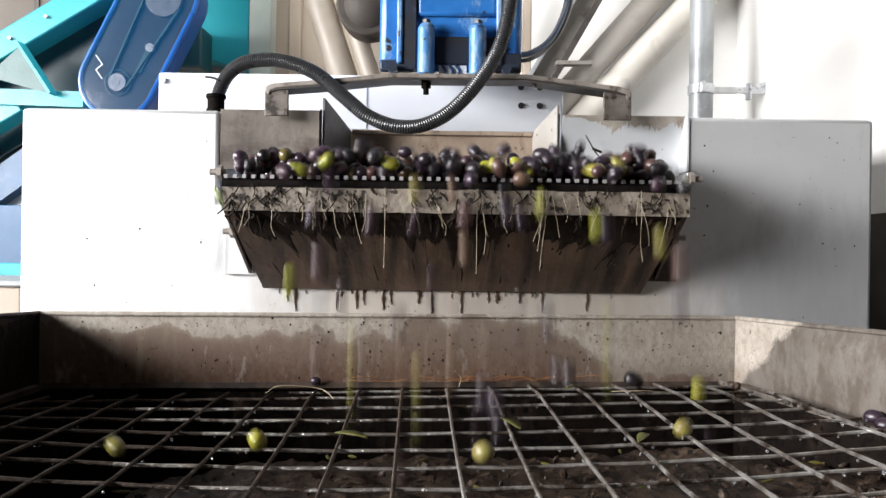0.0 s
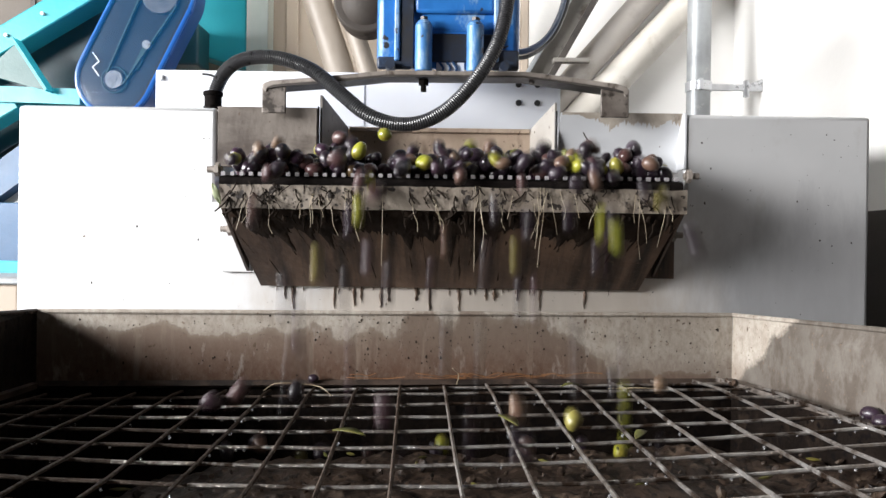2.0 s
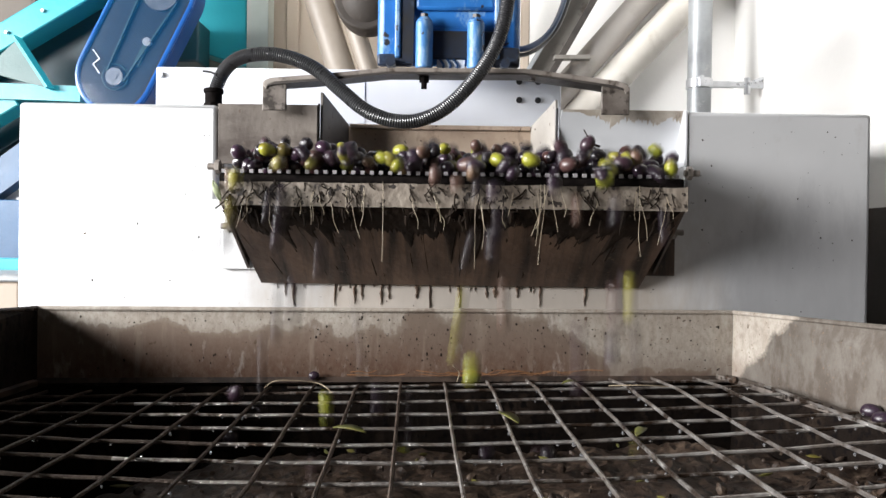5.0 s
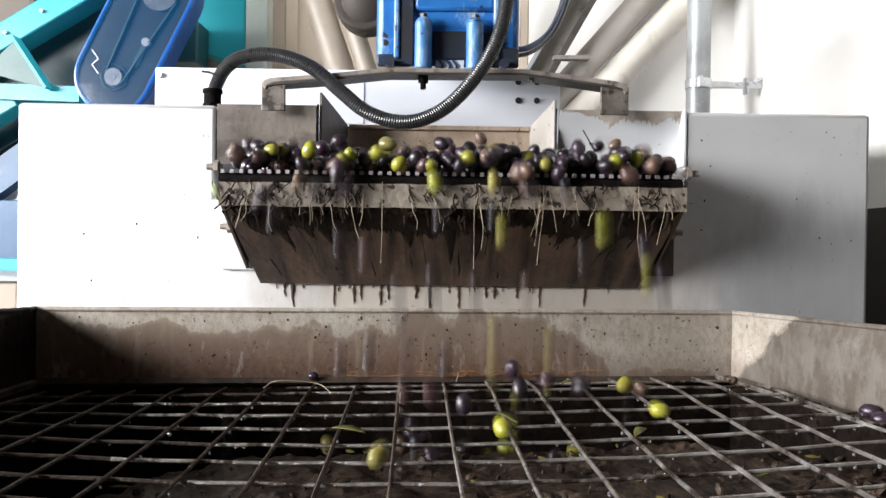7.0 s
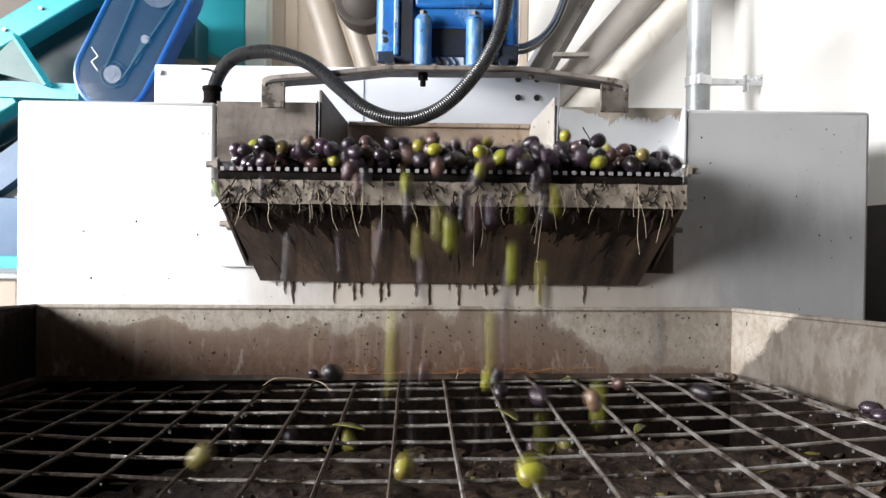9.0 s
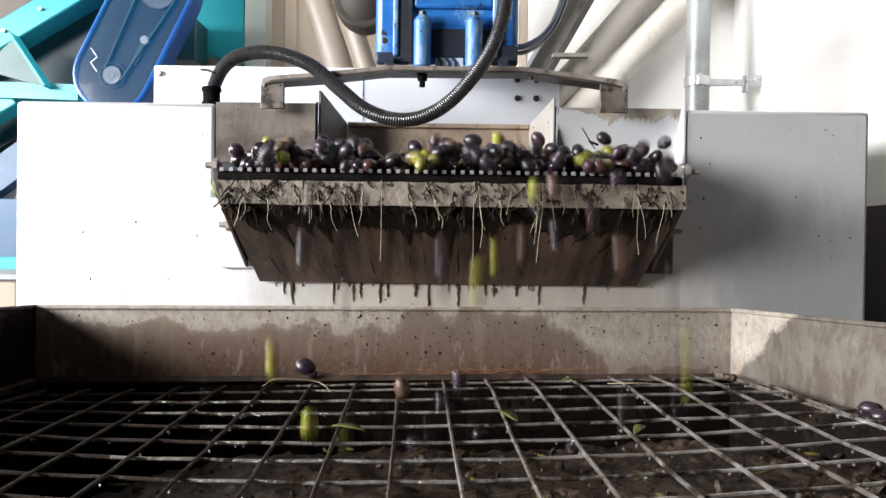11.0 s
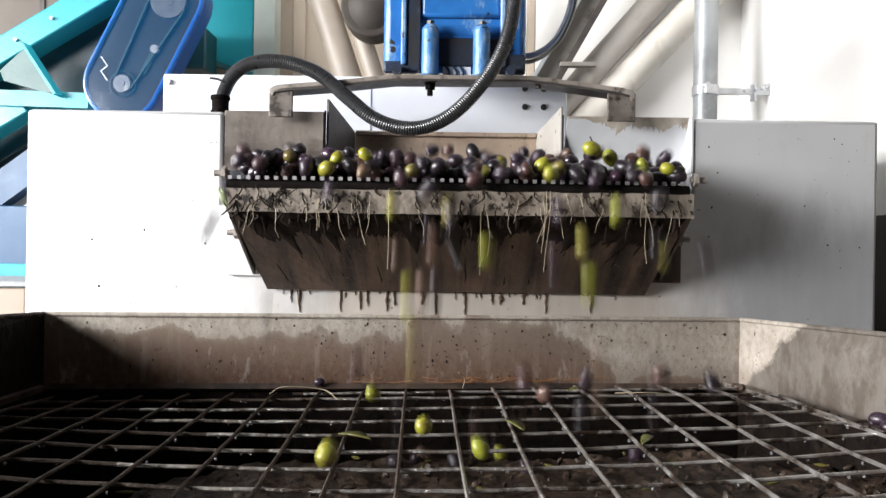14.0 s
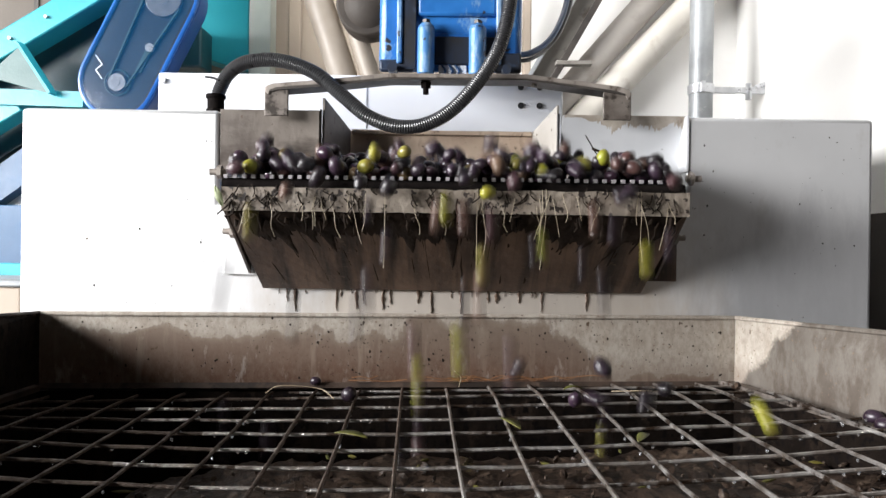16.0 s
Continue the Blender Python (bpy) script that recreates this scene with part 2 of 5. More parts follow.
GUSSET = surface("grey_teal_paint", (0.05, 0.115, 0.112), (0.038, 0.09, 0.088), 6, 0.4)
LEDGE = surface("rusty_ledge", (0.075, 0.05, 0.037), (0.035, 0.023, 0.017), 30, 0.5, 0.0, (0.018, 0.012, 0.009), (0.48, 0.6), 40)
SIDELEDGE = surface("damp_ledge", (0.13, 0.102, 0.082), (0.06, 0.045, 0.035), 24, 0.5, 0.0, (0.02, 0.014, 0.01), (0.54, 0.66), 50)
CHANNEL = surface("dull_channel", (0.27, 0.255, 0.23), (0.2, 0.185, 0.165), 14, 0.45, 0.3, (0.1, 0.085, 0.07), (0.56, 0.68), 22)
PULLEY = surface("dull_pulley_steel", (0.30, 0.31, 0.33), (0.2, 0.21, 0.23), 60, 0.35, 0.6)
NAVY = surface("slate_blue_paint", (0.035, 0.095, 0.19), (0.025, 0.07, 0.145), 8, 0.45)
STEEL = surface("bright_steel", (0.62, 0.63, 0.65), (0.5, 0.51, 0.53), 30, 0.3, 0.6)
GALV = surface("galvanised_pipe", (0.33, 0.345, 0.355), (0.25, 0.262, 0.27), 22, 0.42, 0.3, (0.40, 0.40, 0.40), (0.6, 0.7), 40)
OLDWHITE = surface("yellowed_white_paint", (0.60, 0.57, 0.52), (0.50, 0.47, 0.42), 9, 0.5, 0.0, (0.4, 0.36, 0.31), (0.6, 0.72), 14)
BROWNSHEET = surface("brown_sheet", (0.115, 0.094, 0.077), (0.082, 0.066, 0.053), 5, 0.6, 0.0, (0.07, 0.05, 0.04), (0.6, 0.7), 8)
BLACK = surface("black_plastic", (0.022, 0.022, 0.024), (0.035, 0.035, 0.037), 40, 0.3)
CABLEBLUE = surface("blue_cable", (0.015, 0.05, 0.13), (0.02, 0.06, 0.15), 30, 0.4)
PLASTER = surface("white_plaster", (0.84, 0.83, 0.81), (0.78, 0.77, 0.75), 3, 0.8, 0.0, (0.68, 0.66, 0.63), (0.6, 0.75), 2.5, (1, 1, 0.5), None, 0.25, 60, 0.2)
BEIGE = surface("beige_sheet", (0.36, 0.30, 0.24), (0.30, 0.245, 0.195), 3, 0.6, 0.0, (0.22, 0.17, 0.13), (0.6, 0.75), 3, (1, 1, 0.4))
TAN = surface("tan_tube", (0.30, 0.262, 0.22), (0.23, 0.197, 0.163), 8, 0.5, 0.0, (0.3, 0.24, 0.18), (0.6, 0.75), 9, (1, 1, 0.3))
DRUM = surface("brown_drum", (0.036, 0.028, 0.022), (0.024, 0.018, 0.014), 12, 0.7, 0.0, (0.055, 0.043, 0.034), (0.6, 0.7), 12)
# Roof and walls out of view, kept this dark to cut bounced light.
ROOF = surface("dark_unseen_roof", (0.035, 0.028, 0.022), (0.022, 0.018, 0.015), 6, 0.8)
DARKWALL = surface("dark_unseen_wall", (0.055, 0.052, 0.05), (0.04, 0.038, 0.036), 4, 0.85)
CONCRETE = surface("concrete", (0.09, 0.085, 0.08), (0.065, 0.062, 0.058), 3, 0.8, 0.0, (0.08, 0.075, 0.07), (0.58, 0.7), 2)
STRAW = surface("dry_stalk", (0.42, 0.36, 0.26), (0.26, 0.2, 0.13), 50, 0.55)
REDSTRAW = surface("rusty_stalk", (0.26, 0.12, 0.05), (0.17, 0.08, 0.035), 50, 0.55)
TWIG = surface("wet_twig", (0.02, 0.013, 0.009), (0.010, 0.007, 0.005), 50, 0.85, spec=0.15)
GREIGE = surface("greige_pipe_paint", (0.46, 0.43, 0.395), (0.38, 0.35, 0.32), 8, 0.5, 0.0, (0.3, 0.27, 0.235), (0.58, 0.72), 10)
LEAF = surface("leaf_green", (0.085, 0.095, 0.025), (0.14, 0.115, 0.025), 40, 0.45)
PALELEAF = surface("pale_leaf", (0.30, 0.33, 0.2), (0.22, 0.26, 0.13), 60, 0.5)
DRIP = surface("mud_drip", (0.13, 0.086, 0.06), (0.045, 0.03, 0.021), 40, 0.4)
STREAK = surface("dark_mud_streak", (0.03, 0.02, 0.014), (0.014, 0.0095, 0.007), 40, 0.75, relief=0.6, spec=0.15)
DADO = surface("dark_brown_dado", (0.035, 0.026, 0.02), (0.022, 0.017, 0.014), 8, 0.6)


def cover_material():
    m, n, l, p = material("clear_blue_cover")
    p.inputs["Base Color"].default_value = (0.005, 0.055, 0.14, 1)
    p.inputs["Roughness"].default_value = 0.12
    p.inputs["Specular IOR Level"].default_value = 0.35
    p.inputs["Alpha"].default_value = 0.26
    bump(n, l, p, noise_tex(n, l, 14, 3), 0.1, 0.002)
    return m


def olive_material(name, stops, gloss, joined=False):
    """Skin whose tone differs from fruit to fruit, with blotches and pale dots."""
    m, n, l, p = material(name)
    info = n.new("ShaderNodeObjectInfo")
    if joined:
        info = n.new("ShaderNodeNewGeometry")
    col = ramp(n, l, info.outputs["Random Per Island" if joined else "Random"], stops)
    f = ramp(n, l, noise_tex(n, l, 70, 3), [(0.42, (0, 0, 0)), (0.72, (1, 1, 1))])
    dark = mixed(n, l, 1.0, col, (0.55, 0.42, 0.5), "MULTIPLY")
    col = mixed(n, l, f, col, dark)
    f2 = ramp(n, l, noise_tex(n, l, 700, 1), [(0.68, (0, 0, 0)), (0.74, (0.4, 0.4, 0.4))])
    col = mixed(n, l, f2, col, (0.4, 0.36, 0.3))
    l.new(col, p.inputs["Base Color"])
    p.inputs["Roughness"].default_value = gloss
    p.inputs["Coat Weight"].default_value = 0.12
    p.inputs["Coat Roughness"].default_value = 0.12
    bump(n, l, p, noise_tex(n, l, 220, 2), 0.12, 0.001)
    return m


def bead_material():
    m, n, l, p = material("water_bead")
    p.inputs["Base Color"].default_value = (0.9, 0.92, 0.95, 1)
    p.inputs["Roughness"].default_value = 0.03
    p.inputs["Transmission Weight"].default_value = 0.9
    p.inputs["IOR"].default_value = 1.33
    return m


COVER = cover_material()
BEAD = bead_material()
RIPE = olive_material("ripe_olive_skin", [(0.0, (0.008, 0.006, 0.008)), (0.45, (0.018, 0.010, 0.018)), (0.7, (0.032, 0.017, 0.031)), (0.84, (0.06, 0.028, 0.028)), (0.95, (0.11, 0.065, 0.045)), (1.0, (0.17, 0.115, 0.07))], 0.4)
GREEN = olive_material("green_olive_skin", [(0.0, (0.21, 0.23, 0.022)), (0.5, (0.30, 0.30, 0.03)), (0.8, (0.23, 0.21, 0.035)), (1.0, (0.19, 0.17, 0.05))], 0.36)
HEAP = olive_material("heaped_olive_skin", [(0.0, (0.008, 0.006, 0.008)), (0.5, (0.018, 0.010, 0.018)), (0.75, (0.045, 0.022, 0.04)), (0.93, (0.09, 0.045, 0.035)), (1.0, (0.13, 0.11, 0.03))], 0.28, True)

# ---- building blocks ----
ORIGIN = {}


def root(name, x, y, z):
    """An empty at the base of a thing."""
    ob = new(name)
    ob.empty_display_size = 0.05
    ob.location = (x, y, z + HZ)
    ORIGIN[ob] = Vector((x, y, z))
    return ob


def mesh_of(name, bm, mat, smooth=True):
    bmesh.ops.recalc_face_normals(bm, faces=bm.faces[:])
    me = bpy.data.meshes.new(name)
    bm.to_mesh(me)
    bm.free()
    me.materials.append(mat)
    if smooth:
        for f in me.polygons:
            f.use_smooth = True
        me.set_sharp_from_angle(angle=radians(38))
    return me


def part(name, bm, mat, parent, label="", smooth=True, bevel=0.0):
    o = ORIGIN[parent]
    bmesh.ops.translate(bm, vec=-o, verts=bm.verts[:])
    ob = new(name, mesh_of(name, bm, mat, smooth))
    ob.parent = parent
    ORIGIN[ob] = o
    if bevel:
        b = ob.modifiers.new("bevel", "BEVEL")
        b.width, b.segments, b.limit_method, b.angle_limit = bevel, 2, "ANGLE", radians(40)
    if label:
        ob["label"] = label
    return ob


def lone(name, bm, mat, label, category, kind="", group="", at=(0, 0, 0), bevel=0.0):
    """A thing or a piece of the setting that is one mesh, with its origin at the given place."""
    bmesh.ops.translate(bm, vec=-Vector(at), verts=bm.verts[:])
    ob = new(name, mesh_of(name, bm, mat))
    ob.location = (at[0], at[1], at[2] + HZ)
    if bevel:
        b = ob.modifiers.new("bevel", "BEVEL")
        b.width, b.segments, b.limit_method, b.angle_limit = bevel, 2, "ANGLE", radians(40)
    return tagged(ob, label, category, group, kind)


def box(bm, x0, x1, y0, y1, z0, z1):
    m = Matrix.Translation(((x0 + x1) / 2, (y0 + y1) / 2, (z0 + z1) / 2)) @ Matrix.Diagonal((x1 - x0, y1 - y0, z1 - z0, 1))
    bmesh.ops.create_cube(bm, size=1, matrix=m)
    return bm


def boxes(*rows):
    bm = bmesh.new()
    for r in rows:
        box(bm, *r)
    return bm


def rod(bm, a, b, r, sides=16, r2=None):
    """A round bar from a to b."""
    a, b = Vector(a), Vector(b)
    m = Matrix.Translation((a + b) / 2) @ (b - a).to_track_quat("Z", "Y").to_matrix().to_4x4()
    bmesh.ops.create_cone(bm, cap_ends=True, segments=sides, radius1=r, radius2=r if r2 is None else r2, depth=(b - a).length, matrix=m)
    return bm


def rods(*rows):
    bm = bmesh.new()
    for r in rows:
        rod(bm, *r)
    return bm


def bar(bm, a, b, wide, deep):
    """A square bar from a to b: wide in the plane of x and z, deep along y."""
    a, b = Vector(a), Vector(b)
    d = (b - a).normalized()
    n = Vector((-d.z, 0, d.x)).normalized() * wide / 2
    y = Vector((0, deep / 2, 0))
    vs = [bm.verts.new(p + s * n + q * y) for p in (a, b) for s, q in ((-1, -1), (1, -1), (1, 1), (-1, 1))]
    for f in ((0, 1, 2, 3), (7, 6, 5, 4), (0, 4, 5, 1), (1, 5, 6, 2), (2, 6, 7, 3), (3, 7, 4, 0)):
        bm.faces.new([vs[i] for i in f])
    return bm


def prism(bm, outline, y0, y1):
    """An outline of (x, z) drawn out from y0 to y1."""
    a = [bm.verts.new((x, y0, z)) for x, z in outline]
    b = [bm.verts.new((x, y1, z)) for x, z in outline]
    bm.faces.new(a), bm.faces.new(b[::-1])
    for i in range(len(a)):
        j = (i + 1) % len(a)
        bm.faces.new((a[j], a[i], b[i], b[j]))
    return bm


def slab(bm, corners, thick):
    """A sheet over four corners with a thickness along its normal."""
    c = [Vector(p) for p in corners]
    n = (c[1] - c[0]).cross(c[3] - c[0]).normalized() * thick
    a = [bm.verts.new(p) for p in c]
    b = [bm.verts.new(p + n) for p in c]
    bm.faces.new(a), bm.faces.new(b[::-1])
    for i in range(4):
        j = (i + 1) % 4
        bm.faces.new((a[j], a[i], b[i], b[j]))
    return bm


def glide(points, steps):
    """Points on a smooth curve through the given ones."""
    ps = [Vector(p) for p in points]
    ps = [ps[0] * 2 - ps[1]] + ps + [ps[-1] * 2 - ps[-2]]
    out = []
    for i in range(1, len(ps) - 2):
        a, b, c, d = ps[i - 1:i + 3]
        for k in range(steps):
            t = k / steps
            out.append(0.5 * (2 * b + (c - a) * t + (2 * a - 5 * b + 4 * c - d) * t * t + (3 * b - a - 3 * c + d) * t ** 3))
    return out + [ps[-2]]


def sweep(bm, line, radius, sides=8):
    """A tube along a line; radius is a number or a function of the index."""
    rings, side = [], Vector((0.31, 0.9, 0.2))
    for i, p in enumerate(line):
        d = (line[min(i + 1, len(line) - 1)] - line[max(i - 1, 0)]).normalized()
        u = (side - d * side.dot(d)).normalized()
        v = d.cross(u)
        side = u
        r = radius(i) if callable(radius) else radius
        rings.append([bm.verts.new(p + (u * math.cos(a) + v * math.sin(a)) * r) for a in (2 * math.pi * k / sides for k in range(sides))])
    for a, b in zip(rings, rings[1:]):
        for k in range(sides):
            j = (k + 1) % sides
            bm.faces.new((a[k], a[j], b[j], b[k]))
    bm.faces.new(rings[0][::-1]), bm.faces.new(rings[-1])
    return bm


def capsule(p, q, r, n=14):
    """The outline in (x, z) of a band of half width r round the stretch from p to q."""
    p, q = Vector(p), Vector(q)
    a0 = math.atan2(q[1] - p[1], q[0] - p[0])
    return [(c[0] + r * math.cos(a0 + s + math.pi * k / n), c[1] + r * math.sin(a0 + s + math.pi * k / n))
            for c, s in ((q, -math.pi / 2), (p, math.pi / 2)) for k in range(n + 1)]


# ---- the room ----
def room():
    x0, x1, y0, y1, z0, z1 = -2.2, 0.65, -1.9, 1.65, -HZ, 1.6
    S = "structure"
    lone("floor", boxes((x0 - 0.2, x1 + 0.2, y0 - 0.2, y1 + 0.2, z0 - 0.1, z0)), CONCRETE, "worn grey concrete floor of the mill", "floor", S)
    lone("ceiling", boxes((x0 - 0.2, x1 + 0.2, y0 - 0.2, 0.98, z1, z1 + 0.1), (x0 - 0.2, x1 + 0.2, 1.32, y1 + 0.2, z1, z1 + 0.1), (x0 - 0.2, -1.02, 0.98, 1.32, z1, z1 + 0.1), (0.32, x1 + 0.2, 0.98, 1.32, z1, z1 + 0.1)), ROOF, "dark unseen ceiling with an opening for the fill lamp", "ceiling", S)
    lone("wall_back", boxes((x0 - 0.2, x1 + 0.2, y1, y1 + 0.2, z0, z1)), PLASTER, "white plastered wall behind the machines", "wall", S)
    lone("wall_right", boxes((x1, x1 + 0.2, 0.95, y1, z0, z1)), PLASTER, "bright white plastered side wall", "wall", S)
    lone("trim", boxes((x1 - 0.006, x1, 0.95, y1, z0, 0.062)), DADO, "dark brown painted dado along the wall", "dado", S)
    # Unseen stretch of the side wall, added dark so it reflects little.
    lone("wall_right_front", boxes((x1, x1 + 0.2, y0, 0.95, z0, z1)), DARKWALL, "unseen side wall, darkened to keep bounce light down", "wall", S)
    lone("wall_front", boxes((x0 - 0.2, x1 + 0.2, y0 - 0.2, y0, z0, z1)), DARKWALL, "unseen wall, darkened to keep bounce light down", "wall", S)
    lone("wall_left", boxes((x0 - 0.2, x0, y0, -1.15, z0, z1), (x0 - 0.2, x0, 0.95, y1, z0, z1), (x0 - 0.2, x0, -1.15, 0.95, 0.80, z1), (x0 - 0.2, x0, -1.15, 0.95, z0, 0.16)),
         DARKWALL, "dark unseen wall with a wide high window", "wall", S)


room()


# ---- the washing machine ----
def washer():
    m = tagged(root("olive_washer", 0, 1.1, -HZ), "white steel olive washing machine with a muddy outlet above a hopper", "machine")
    outline = [(-0.517, -0.62), (0.524, -0.62), (0.524, 0.1656), (0.297, 0.1656), (0.297, 0.055), (-0.275, 0.055), (-0.275, 0.1656), (-0.517, 0.1656)]
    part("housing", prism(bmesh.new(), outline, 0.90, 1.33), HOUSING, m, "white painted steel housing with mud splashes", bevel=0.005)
    for x in (-0.46, 0.46):
        for y in (0.95, 1.28):
            part("leg", boxes((x - 0.03, x + 0.03, y - 0.03, y + 0.03, -HZ, -0.62)), GALV, m)
    part("rear_housing", boxes((-0.409, 0.168, 1.05, 1.30, 0.10, 0.246)), REAR, m, "bluish white rear housing", bevel=0.003)
    part("access_plate", boxes((-0.25, -0.111, 1.0488, 1.05, 0.1685, 0.228)), REAR, m, bevel=0.0015)
    for x, z in ((-0.401, 0.234), (-0.401, 0.18)):
        part("screw", rods(((x, 1.045, z), (x, 1.051, z), 0.0042, 10)), STEEL, m)
    for x, z in ((0.1077, 0.2317), (0.1346, 0.2317), (0.108, 0.2056), (0.1346, 0.2056)):
        part("bolt_hole", rods(((x, 1.0485, z), (x, 1.056, z), 0.0044, 12)), BLACK, m, "dark drilled hole")
    # the sheets inside the outlet
    part("hood_plate", boxes((-0.2748, -0.153, 0.9025, 0.9065, 0.094, 0.1675)), HOOD, m, "grey brown muddy outlet plate", bevel=0.001)
    bm = bmesh.new()
    n = 14
    ring = []
    for i in range(n + 1):
        a = i / n
        y = 0.905 + 0.022 * math.sin(a * math.pi * 0.62)
        z = 0.1665 - 0.07 * a
        ring.append([bm.verts.new((x, y + d, z)) for d in (0, 0.003) for x in (0.1455, 0.2965)])
    for a, b in zip(ring, ring[1:]):
        bm.faces.new((a[0], a[1], b[1], b[0])), bm.faces.new((a[3], a[2], b[2], b[3]))
        bm.faces.new((a[2], a[0], b[0], b[2])), bm.faces.new((a[1], a[3], b[3], b[1]))
    part("scoop_plate", bm, SCOOP, m, "curved wet steel scoop with mud streaks along its top")
    # dried mud running down from the scoop's top edge
    bm = bmesh.new()
    cols = []
    for i in range(250):
        x = 0.147 + i * 0.0006
        broad = min(1, max(0.1, (x - 0.165) / 0.03)) * (0.62 + 0.6 * noise.noise(Vector((x * 55, 0, 0))))
        low = 0.03 + 0.38 * max(0, broad) * (0.75 + 0.5 * noise.noise(Vector((x * 420, 3.0, 0))))
        cols.append([bm.verts.new((x, 0.905 + 0.022 * math.sin(a * math.pi * 0.62) - 0.0007 * (1 - k / 2.2), 0.1668 - 0.07 * a)) for k, a in enumerate((0.0, low * 0.5, low))])
    for a, b in zip(cols, cols[1:]):
        for k in (0, 1):
            bm.faces.new((a[k], a[k + 1], b[k + 1], b[k]))
    part("mud_crust", bm, CRUST, m, "dried brown mud along the scoop edge")
    part("scoop_edge", boxes((0.2945, 0.2985, 0.898, 0.93, 0.098, 0.1665)), SCOOP, m, bevel=0.001)
    part("back_plate", boxes((-0.128, 0.124, 0.99, 0.994, 0.1, 0.1565)), BACKPLATE, m, "ochre stained sheet inside the outlet", bevel=0.001)
    part("back_plate_lip", boxes((-0.124, 0.117, 0.984, 0.9895, 0.152, 0.158)), BACKPLATE, m, bevel=0.001)
    part("flare_plate", slab(bmesh.new(), ((-0.1508, 0.909, 0.1), (-0.1285, 0.989, 0.1), (-0.1285, 0.989, 0.157), (-0.1508, 0.909, 0.184)), 0.003), HOOD, m)
    part("flare_plate", slab(bmesh.new(), ((0.1435, 0.925, 0.1), (0.1435, 0.925, 0.182), (0.1205, 0.989, 0.158), (0.1205, 0.989, 0.1)), 0.003), FLARE, m, "pale dusty flare of the outlet")
    part("seam", boxes((0.1405, 0.1428, 0.915, 0.93, 0.12, 0.17)), BLACK, m)
    part("seam", boxes((-0.1525, -0.1512, 0.9015, 0.9085, 0.11, 0.169)), BELT, m)
    # belt
    part("belt", boxes((-0.236, 0.256, 0.792, 1.2, 0.064, 0.0735)), BELT, m, "dark wet mesh belt")
    part("belt_nose", rods(((-0.237, 0.792, 0.066), (0.258, 0.792, 0.066), 0.0068, 14)), BELT, m)
    bm = boxes((-0.0021, 0.0021, -0.002, 0.002, -0.0019, 0.0019))
    me = mesh_of("stud", bm, STUD)
    for i in range(50):
        ob = new("stud", me)
        ob.parent = m
        ob.location = Vector((-0.2325 + i * 0.00985, 0.7865, 0.0745)) - ORIGIN[m]
    # trough under the belt
    bm = boxes((-0.2345, 0.2595, 0.777, 0.781, 0.0375, 0.0625))
    bmesh.ops.subdivide_edges(bm, edges=[e for e in bm.edges if e.calc_length() > 0.3], cuts=60)
    for v in bm.verts:
        v.co.y += 0.0012 * noise.noise(v.co * 40)
        v.co.z += 0.0012 * noise.noise(v.co * 55 + Vector((3, 0, 0)))
    part("trough_flange", bm, FLANGE, m, "mud caked front flange of the drip trough")
    part("trough_plate", slab(bmesh.new(), ((-0.231, 0.781, 0.0385), (0.257, 0.781, 0.0395), (0.240, 0.893, -0.0505), (-0.217, 0.893, -0.0505)), 0.003), TROUGH, m,
         "dark mud streaked sloping drip plate")
    for x0, x1 in ((-0.2345, -0.2315), (0.2565, 0.2595)):
        bm = bmesh.new()
        vs = [[bm.verts.new((x, y, z)) for y, z in ((0.781, 0.0625), (0.781, 0.04), (0.893, -0.033), (0.899, 0.0625))] for x in (x0, x1)]
        bm.faces.new(vs[0]), bm.faces.new(vs[1][::-1])
        for i in range(4):
            j = (i + 1) % 4
            bm.faces.new((vs[0][j], vs[0][i], vs[1][i], vs[1][j]))
        part("trough_cheek", bm, TROUGH, m)
    part("duct_plate", boxes((-0.2655, -0.005, 0.894, 0.9, -0.0345, 0.054)), PANEL, m, "pale mounting plate behind the trough", bevel=0.001)
    # Right half in trough brown: the trough's shade is put into its colour.
    part("duct_plate", boxes((0.0, 0.2835, 0.893, 0.9, -0.0355, 0.054)), TROUGH, m, "muddy, shade-darkened mounting plate behind the trough", bevel=0.001)
    for x, s in ((-0.2345, -1), (0.2595, 1)):
        for y, z in ((0.79, 0.079), (0.84, 0.0165)):
            part("side_bolt", rods(((x, y, z), (x + s * 0.016, y, z), 0.0035, 10), ((x + s * 0.003, y, z), (x + s * 0.0075, y, z), 0.0075, 6)), STRAP, m)
    # bent strap that carries the motor
    top = [(-0.2165, 0.187), (-0.214, 0.1925), (-0.206, 0.1955), (-0.15, 0.2005), (-0.068, 0.2095), (0.098, 0.2105), (0.16, 0.2035), (0.208, 0.1975), (0.22, 0.194), (0.2235, 0.187)]
    prof = [(x, z) for x, z in top] + [(x * 0.978 + 0.0001, z - 0.0052) for x, z in top[::-1]]
    part("strap", prism(bmesh.new(), prof, 0.882, 0.916), STRAP, m, "bent weathered flat steel strap", bevel=0.0008)
    low = [(x * 0.978 + 0.0001, z - 0.0054) for x, z in top[1:-1]]
    part("strap_underside", prism(bmesh.new(), low + [(x, z - 0.0016 - 0.0012 * abs(math.sin(i * 2.3))) for i, (x, z) in enumerate(low)][::-1], 0.8815, 0.914), DARKMETAL, m, "dark underside of the strap")
    part("strap_foot", boxes((-0.2165, -0.188, 0.884, 0.888, 0.157, 0.1915)), STRAPDARK, m, bevel=0.001)
